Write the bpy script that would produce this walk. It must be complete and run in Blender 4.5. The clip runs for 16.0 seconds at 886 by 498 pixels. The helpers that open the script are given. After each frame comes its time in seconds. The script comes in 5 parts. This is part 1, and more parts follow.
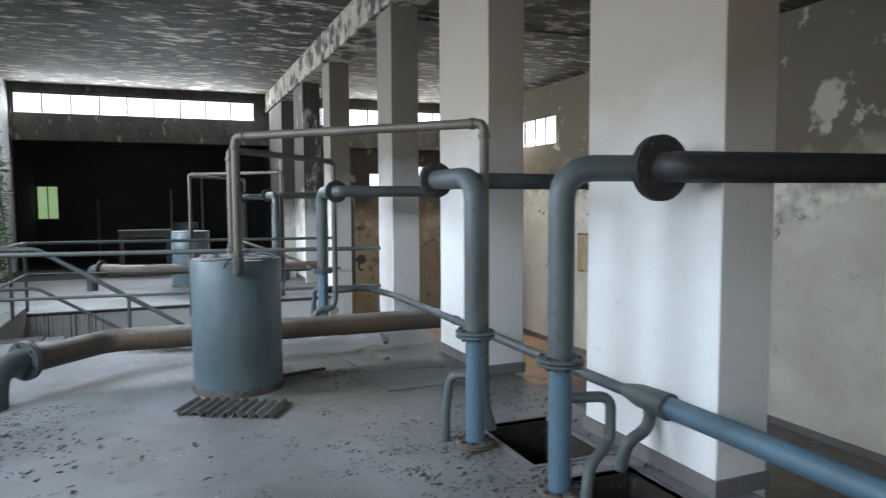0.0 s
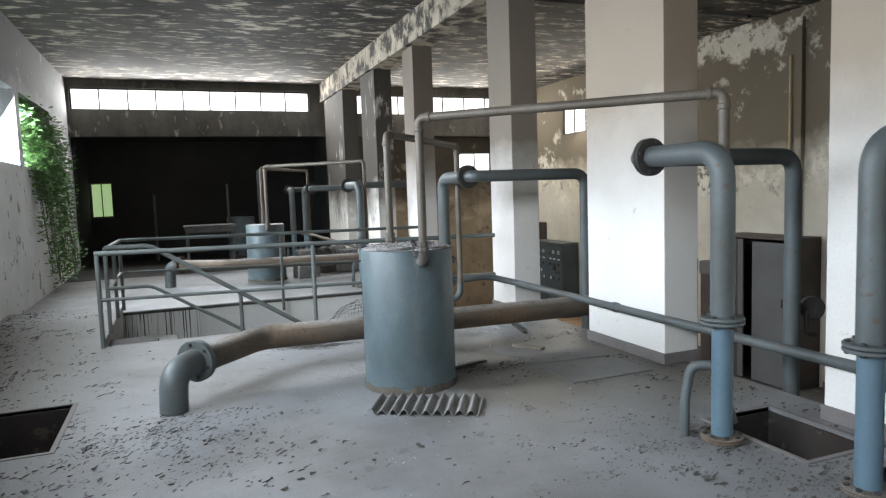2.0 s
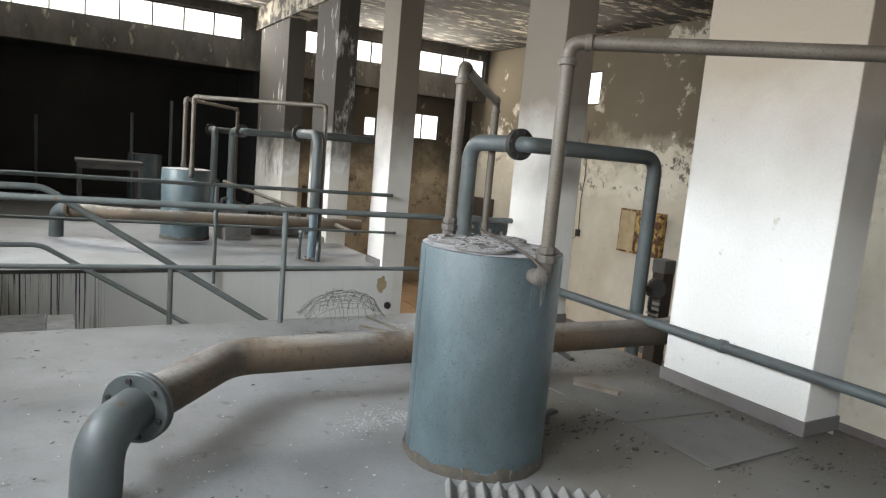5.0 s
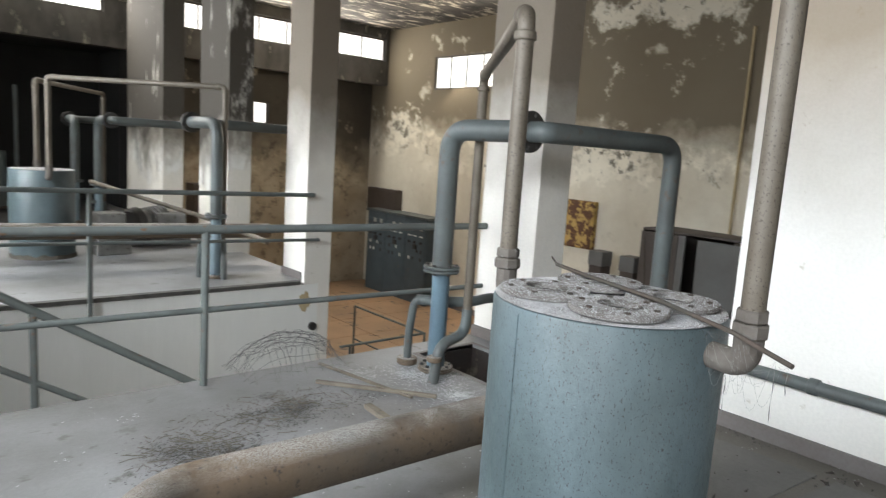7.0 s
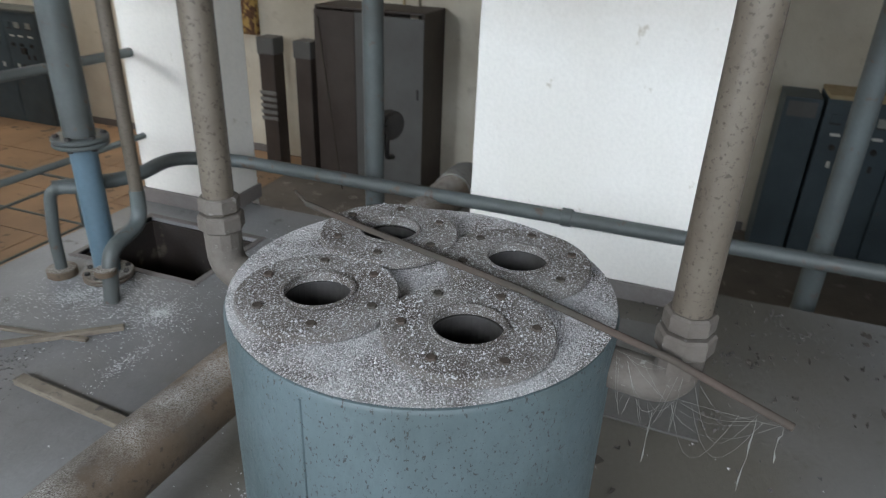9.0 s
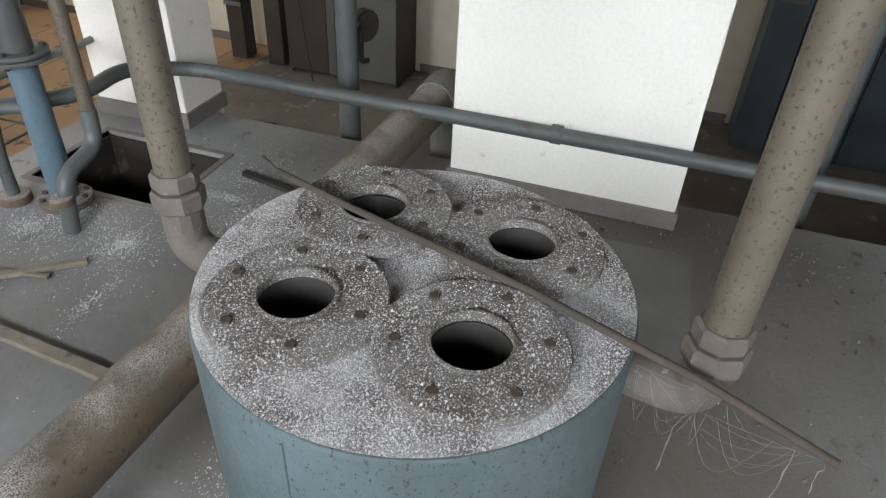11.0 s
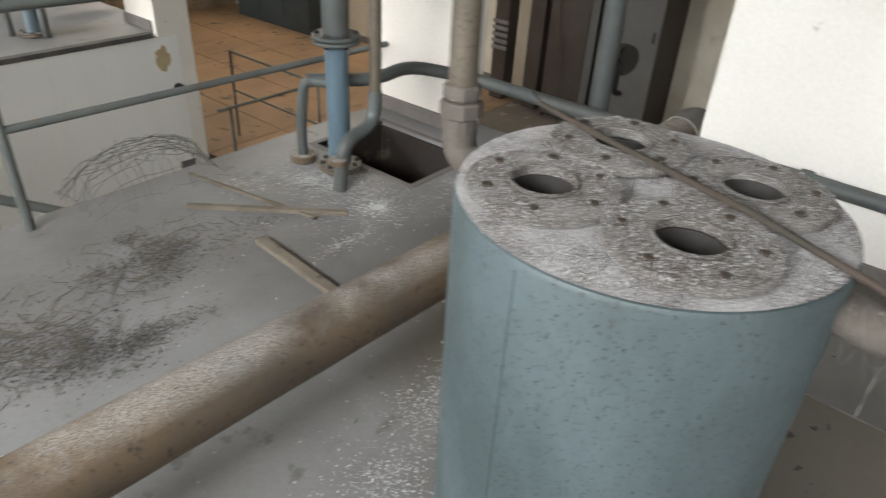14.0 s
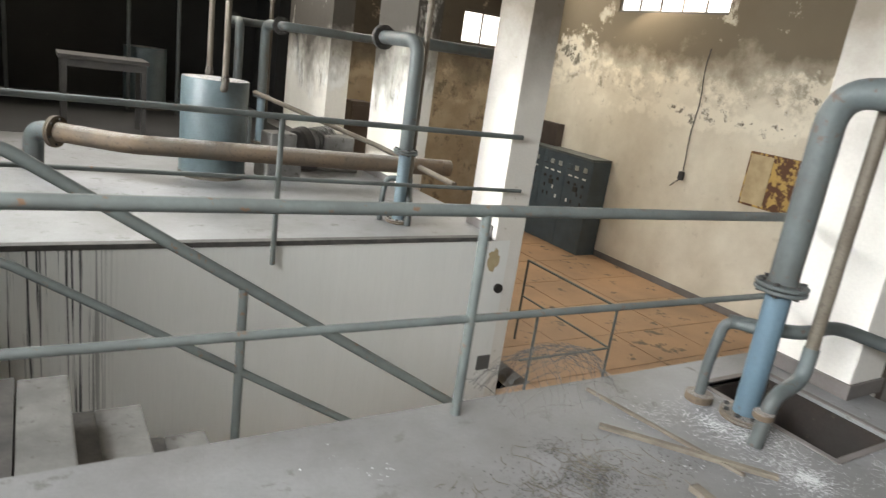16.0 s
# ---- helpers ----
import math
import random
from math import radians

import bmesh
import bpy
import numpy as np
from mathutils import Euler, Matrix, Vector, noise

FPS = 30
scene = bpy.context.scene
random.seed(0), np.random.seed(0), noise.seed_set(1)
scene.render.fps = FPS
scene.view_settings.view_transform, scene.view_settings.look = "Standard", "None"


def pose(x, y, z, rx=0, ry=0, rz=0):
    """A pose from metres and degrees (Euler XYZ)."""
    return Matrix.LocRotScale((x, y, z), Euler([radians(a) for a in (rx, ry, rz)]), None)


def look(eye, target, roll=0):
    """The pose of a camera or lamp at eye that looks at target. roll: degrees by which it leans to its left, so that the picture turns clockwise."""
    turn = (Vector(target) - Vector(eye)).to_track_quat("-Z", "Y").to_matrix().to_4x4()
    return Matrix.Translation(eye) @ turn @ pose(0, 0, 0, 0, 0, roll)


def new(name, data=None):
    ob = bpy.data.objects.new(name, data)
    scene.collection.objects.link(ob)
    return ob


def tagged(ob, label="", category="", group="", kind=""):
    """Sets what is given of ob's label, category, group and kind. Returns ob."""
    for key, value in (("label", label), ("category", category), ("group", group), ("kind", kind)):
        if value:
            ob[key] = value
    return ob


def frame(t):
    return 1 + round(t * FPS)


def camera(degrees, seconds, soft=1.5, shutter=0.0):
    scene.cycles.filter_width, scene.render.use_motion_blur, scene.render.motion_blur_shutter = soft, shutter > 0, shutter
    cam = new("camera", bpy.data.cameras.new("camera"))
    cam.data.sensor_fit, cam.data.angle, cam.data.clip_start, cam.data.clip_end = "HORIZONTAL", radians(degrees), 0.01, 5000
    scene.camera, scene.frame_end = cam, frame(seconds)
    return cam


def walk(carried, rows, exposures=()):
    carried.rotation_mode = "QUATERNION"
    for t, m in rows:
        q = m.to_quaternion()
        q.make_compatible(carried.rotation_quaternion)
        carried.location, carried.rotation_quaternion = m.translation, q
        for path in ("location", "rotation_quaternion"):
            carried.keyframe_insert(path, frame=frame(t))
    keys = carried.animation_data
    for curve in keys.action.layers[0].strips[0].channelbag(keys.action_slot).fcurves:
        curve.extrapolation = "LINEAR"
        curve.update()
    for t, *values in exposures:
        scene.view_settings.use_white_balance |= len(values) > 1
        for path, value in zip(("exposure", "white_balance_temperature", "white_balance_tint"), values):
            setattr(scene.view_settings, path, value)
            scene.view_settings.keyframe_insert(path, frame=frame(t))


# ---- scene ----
import itertools

cam = camera(66.8, 16.0, 1.2, 0.3)
PATH = [
    (0, (-0.108, 0.437, 1.416), (0.649, 2.282, 1.271), -0.3),
    (0.5, (-0.491, 0.54, 1.417), (0.177, 2.421, 1.281), 0.1),
    (1, (-0.767, 0.693, 1.396), (-0.12, 2.58, 1.258), -0.4),
    (1.5, (-1.003, 0.919, 1.39), (-0.324, 2.792, 1.214), -2.2),
    (2, (-1.15, 1.146, 1.392), (-0.422, 3.0, 1.216), -1.9),
    (2.5, (-1.319, 1.47, 1.393), (-0.569, 3.317, 1.23), -0.4),
    (3, (-1.332, 1.771, 1.398), (-0.512, 3.585, 1.21), -2.0),
    (3.5, (-1.37, 2.125, 1.4), (-0.499, 3.911, 1.169), 2.3),
    (6, (-1.403, 3.948, 1.368), (-0.315, 5.601, 1.079), 3.5),
    (6.5, (-1.29, 4.329, 1.379), (-0.133, 5.94, 1.123), 2.8),
    (7, (-1.24, 4.613, 1.375), (0.057, 6.108, 1.088), 3.8),
    (7.5, (-1.121, 4.906, 1.422), (0.451, 6.076, 1.021), 0.8),
    (8, (-0.896, 5.1, 1.437), (0.781, 6.027, 0.865), 0.1),
    (8.5, (-0.706, 5.234, 1.485), (0.982, 5.991, 0.725), 1.0),
    (9, (-0.561, 5.362, 1.547), (1.125, 5.97, 0.658), 2.2),
    (9.2, (-0.521, 5.41, 1.566), (1.133, 5.951, 0.566), 1.1),
    (11.3, (-0.373, 5.473, 1.612), (1.164, 5.939, 0.421), 2.9),
    (11.5, (-0.376, 5.481, 1.605), (1.155, 5.945, 0.405), 2.7),
    (12, (-0.393, 5.497, 1.594), (1.134, 5.975, 0.395), 1.6),
    (12.5, (-0.422, 5.501, 1.575), (1.132, 5.944, 0.398), 2.2),
    (13, (-0.454, 5.403, 1.566), (1.123, 5.909, 0.443), 2.9),
    (13.5, (-0.527, 5.304, 1.532), (0.985, 6.028, 0.441), 4.6),
    (14, (-0.641, 5.364, 1.488), (0.69, 6.417, 0.43), 3.4),
    (14.5, (-0.914, 5.534, 1.453), (0.316, 6.776, 0.482), 5.6),
    (15, (-1.086, 5.691, 1.423), (0.051, 7.083, 0.546), 5.3),
    (15.5, (-1.201, 5.871, 1.392), (-0.068, 7.391, 0.755), 9.2),
    (16, (-1.344, 6.128, 1.412), (-0.304, 7.747, 0.867), 8.3),
]
walk(cam, [(t, look(eye, target, roll)) for t, eye, target, roll in PATH],
     [(0, 0.05, 5800, 8), (1.5, 0.25, 6150, 9), (2.5, 0.33, 6300, 10), (3.5, 0.28, 6450, 10), (6, 0.18, 6700, 10), (7, 0.27, 6650, 10), (8.5, -0.2, 6500, 10), (9, -0.2, 6400, 10), (11.5, 0.08, 6900, 11), (12.5, 0.1, 7000, 11), (14, 0.1, 7200, 12), (14.5, 0.42, 6900, 12), (15, 0.6, 7000, 12), (15.5, 0.7, 7200, 12), (16, 0.55, 7000, 11)])

# ---- light ----
world = bpy.data.worlds.new("sky")
scene.world = world
world.use_nodes = True
_wn = world.node_tree.nodes
_sky = _wn.new("ShaderNodeTexSky")
_sky.sky_type = "NISHITA"
_sky.sun_disc = False
_sky.sun_elevation = radians(40)
_sky.sun_rotation = radians(200)
_wn["Background"].inputs["Strength"].default_value = 0.3
world.node_tree.links.new(_sky.outputs["Color"], _wn["Background"].inputs["Color"])


def window_light(name, centre, target, width, height, watts, colour=(0.86, 0.93, 1.0), spread=180):
    """Daylight entering through a window opening."""
    lamp = bpy.data.lights.new(name, "AREA")
    lamp.shape, lamp.size, lamp.size_y = "RECTANGLE", width, height
    lamp.energy, lamp.color, lamp.spread = watts, colour, radians(spread)
    ob = new(name, lamp)
    ob.matrix_world = look(centre, target)
    return ob


XW, XE, YS, YN = -3.2, 7.95, -4.5, 17.52     # inner faces of the hall walls
ZC, ZL = 4.0, -1.85                          # ceiling, lower floor
PX, PY = 2.47, 8.25                         # edges of the near platform
FY, FZ = 10.93, -0.10                       # far platform: front edge, level
CX0, CX1 = 2.25, 2.57                       # column faces

for wy, watts in ((-3.0, 12), (0.2, 30), (3.4, 60), (6.6, 92)):
    window_light("window_daylight", (XW - 0.12, wy, 2.55), (XW + 5, wy + 0.7, -0.2), 2.15, 1.0, watts * 1.3, spread=115)
for wy in (12.2,):
    window_light("window_daylight", (XW - 0.25, wy, 2.5), (XW + 5, wy, -0.6), 2.6, 1.05, 370, spread=130)
window_light("window_daylight", (-0.6, YN - 0.03, 3.58), (-0.6, YN - 4, 2.2), 5.0, 0.45, 190, (1, 0.98, 0.94))
window_light("window_daylight", (5.4, YN - 0.03, 3.55), (5.4, YN - 4, 1.8), 3.6, 0.45, 130, (1, 0.95, 0.86))
window_light("window_daylight", (XE - 0.03, 14.5, 2.92), (3, 13.5, 0), 2.3, 0.6, 115, (1, 0.9, 0.74))
window_light("doorway_daylight", (-0.6, YS + 0.05, 1.6), (0.6, 3, 0.8), 3.0, 2.4, 22, (0.7, 0.86, 1.0))


# ---- materials ----
def material(name, base, second=None, scale=3.0, amount=0.5, spots=None, spot_scale=12.0, spot_at=0.62, rough=0.8,
             metal=0.0, bump=0.15, fine=60.0, stretch=(1, 1, 1), height=None, edge=0.06, band=None, worn=None, dust=None, blobs=()):
    """A worn surface: two tones at a large scale, sharper patches at a small one, fine grain and relief.
    height: (z at which a deposit begins, z at which it is full, colour, amount): soot that rose with the smoke."""
    m = bpy.data.materials.new(name)
    m.use_nodes = True
    n, links = m.node_tree.nodes, m.node_tree.links
    shader = n["Principled BSDF"]
    place = n.new("ShaderNodeNewGeometry")
    mapping = n.new("ShaderNodeMapping")
    mapping.inputs["Scale"].default_value = stretch
    links.new(place.outputs["Position"], mapping.inputs["Vector"])

    def noise_tex(s, detail=6.0, rough_=0.6, vec=mapping.outputs["Vector"]):
        t = n.new("ShaderNodeTexNoise")
        t.inputs["Scale"].default_value, t.inputs["Detail"].default_value = s, detail
        t.inputs["Roughness"].default_value = rough_
        links.new(vec, t.inputs["Vector"])
        return t.outputs["Fac"]

    def ramp(fac, a, b):
        r = n.new("ShaderNodeMapRange")
        r.inputs["From Min"].default_value, r.inputs["From Max"].default_value = a, b
        r.clamp = True
        links.new(fac, r.inputs["Value"])
        return r.outputs["Result"]

    def mix(fac, a, b):
        x = n.new("ShaderNodeMix")
        x.data_type = "RGBA"
        for sock, v in ((x.inputs[0], fac), (x.inputs[6], a), (x.inputs[7], b)):
            if isinstance(v, bpy.types.NodeSocket):
                links.new(v, sock)
            else:
                sock.default_value = (*v, 1.0) if isinstance(v, tuple) else v
        return x.outputs[2]

    def times(a, b):
        x = n.new("ShaderNodeMath")
        x.operation = "MULTIPLY"
        for sock, v in zip(x.inputs, (a, b)):
            if isinstance(v, bpy.types.NodeSocket):
                links.new(v, sock)
            else:
                sock.default_value = v
        return x.outputs[0]

    second = second or tuple(c * 0.7 for c in base)
    colour = mix(times(ramp(noise_tex(scale), 0.35, 0.65), amount), base, second)
    grain = noise_tex(fine, 4.0, 0.7)
    colour = mix(times(ramp(grain, 0.4, 0.75), 0.22), colour, tuple(c * 0.55 for c in base))
    if spots:
        spot = ramp(noise_tex(spot_scale, 8.0, 0.65), spot_at - 0.07, spot_at - 0.07 + edge)
        if band:
            sx = n.new("ShaderNodeSeparateXYZ")
            links.new(place.outputs["Position"], sx.inputs[0])
            spot = times(spot, ramp(sx.outputs["X"], *band))
        colour = mix(spot, colour, spots)
    if height:
        z0, z1, soot, full = height[:4]
        wild = height[4] if len(height) > 4 else 3.2
        sep = n.new("ShaderNodeSeparateXYZ")
        links.new(place.outputs["Position"], sep.inputs[0])
        add = n.new("ShaderNodeMath")
        add.operation = "MULTIPLY_ADD"
        links.new(noise_tex(0.9, 8.0, 0.62, place.outputs["Position"]), add.inputs[0])
        add.inputs[1].default_value = wild
        links.new(sep.outputs["Z"], add.inputs[2])
        smoke = ramp(add.outputs[0], z0 + wild / 2, z1 + wild / 2)
        colour = mix(times(smoke, full), colour, soot)
        peel = 0.0 if full < 0.9 else 0.7
        flakes = times(ramp(noise_tex(1.7, 9.0, 0.7), 0.60, 0.66), times(smoke, peel))
        colour = mix(flakes, colour, tuple(c * 0.85 for c in base))
        sheet = times(ramp(noise_tex(0.55, 7.0, 0.6), 0.635, 0.665), times(smoke, peel))
        colour = mix(sheet, colour, tuple(c * 0.8 for c in base))
        less = n.new("ShaderNodeMath")
        less.operation = "SUBTRACT"
        less.inputs[0].default_value = 1.0
        links.new(ramp(smoke, 0.25, 0.6), less.inputs[1])
        salt = times(times(ramp(smoke, 0.02, 0.15), less.outputs[0]), ramp(noise_tex(2.4, 8.0, 0.7), 0.46, 0.56))
        mould = times(times(ramp(smoke, 0.0, 0.2), less.outputs[0]), ramp(noise_tex(3.6, 8.0, 0.7), 0.57, 0.61))
        colour = mix(times(mould, peel), colour, soot)
        colour = mix(times(salt, peel), colour, tuple(min(0.82, c * 1.15) for c in base))
    for by, bz, ry, rz in blobs:
        # a flaking salt patch on a wall across x: centre and half sizes along y and z
        off = n.new("ShaderNodeVectorMath")
        off.operation = "SUBTRACT"
        links.new(place.outputs["Position"], off.inputs[0])
        off.inputs[1].default_value = (0, by, bz)
        size = n.new("ShaderNodeVectorMath")
        size.operation = "MULTIPLY"
        links.new(off.outputs[0], size.inputs[0])
        size.inputs[1].default_value = (0, 1 / ry, 1 / rz)
        far = n.new("ShaderNodeVectorMath")
        far.operation = "LENGTH"
        links.new(size.outputs[0], far.inputs[0])
        rag = n.new("ShaderNodeMath")
        rag.operation = "MULTIPLY_ADD"
        links.new(noise_tex(2.6, 9.0, 0.7), rag.inputs[0])
        rag.inputs[1].default_value = 3.4
        links.new(far.outputs["Value"], rag.inputs[2])
        colour = mix(times(ramp(rag.outputs[0], 2.62, 2.30), 0.75), colour, tuple(min(0.8, c * 1.05) for c in base))
        colour = mix(times(times(ramp(rag.outputs[0], 2.30, 2.05), ramp(noise_tex(5.0, 8.0, 0.7), 0.53, 0.58)), 0.85), colour, (0.06, 0.05, 0.035))
    # Darker floor patches: dust-free concrete, and window-wall shade mixed with dirt.
    for x0, x1, y0, y1, y2, y3, patch_colour in worn or ():
        sep2 = n.new("ShaderNodeSeparateXYZ")
        warp = n.new("ShaderNodeVectorMath")
        warp.operation = "MULTIPLY_ADD"
        wob = n.new("ShaderNodeTexNoise")
        wob.inputs["Scale"].default_value, wob.inputs["Detail"].default_value = 1.6, 6.0
        links.new(place.outputs["Position"], wob.inputs["Vector"])
        links.new(wob.outputs["Color"], warp.inputs[0])
        warp.inputs[1].default_value = (1.2, 1.2, 0)
        links.new(place.outputs["Position"], warp.inputs[2])
        links.new(warp.outputs[0], sep2.inputs[0])
        patch = times(times(ramp(sep2.outputs["X"], x0 + 0.6, x1 + 0.6), ramp(sep2.outputs["Y"], y0 + 0.6, y1 + 0.6)), ramp(sep2.outputs["Y"], y3 + 0.6, y2 + 0.6))
        colour = mix(times(patch, 0.85), colour, patch_colour)
    if dust:
        sep3 = n.new("ShaderNodeSeparateXYZ")
        links.new(place.outputs["Normal"], sep3.inputs[0])
        lie = times(ramp(sep3.outputs["Z"], 0.55, 0.98), ramp(noise_tex(300, 5.0, 0.7), 0.44, 0.56))
        colour = mix(times(times(lie, ramp(noise_tex(3.0), 0.38, 0.55)), 0.8), colour, dust)
    links.new(colour, shader.inputs["Base Color"])
    shader.inputs["Metallic"].default_value = metal
    r = n.new("ShaderNodeMapRange")
    r.inputs["To Min"].default_value, r.inputs["To Max"].default_value = max(0.05, rough - 0.15), min(1, rough + 0.15)
    links.new(grain, r.inputs["Value"])
    links.new(r.outputs["Result"], shader.inputs["Roughness"])
    b = n.new("ShaderNodeBump")
    b.inputs["Strength"].default_value, b.inputs["Distance"].default_value = bump, 0.01
    links.new(noise_tex(fine * 0.5, 8.0, 0.7), b.inputs["Height"])
    links.new(b.outputs["Normal"], shader.inputs["Normal"])
    return m


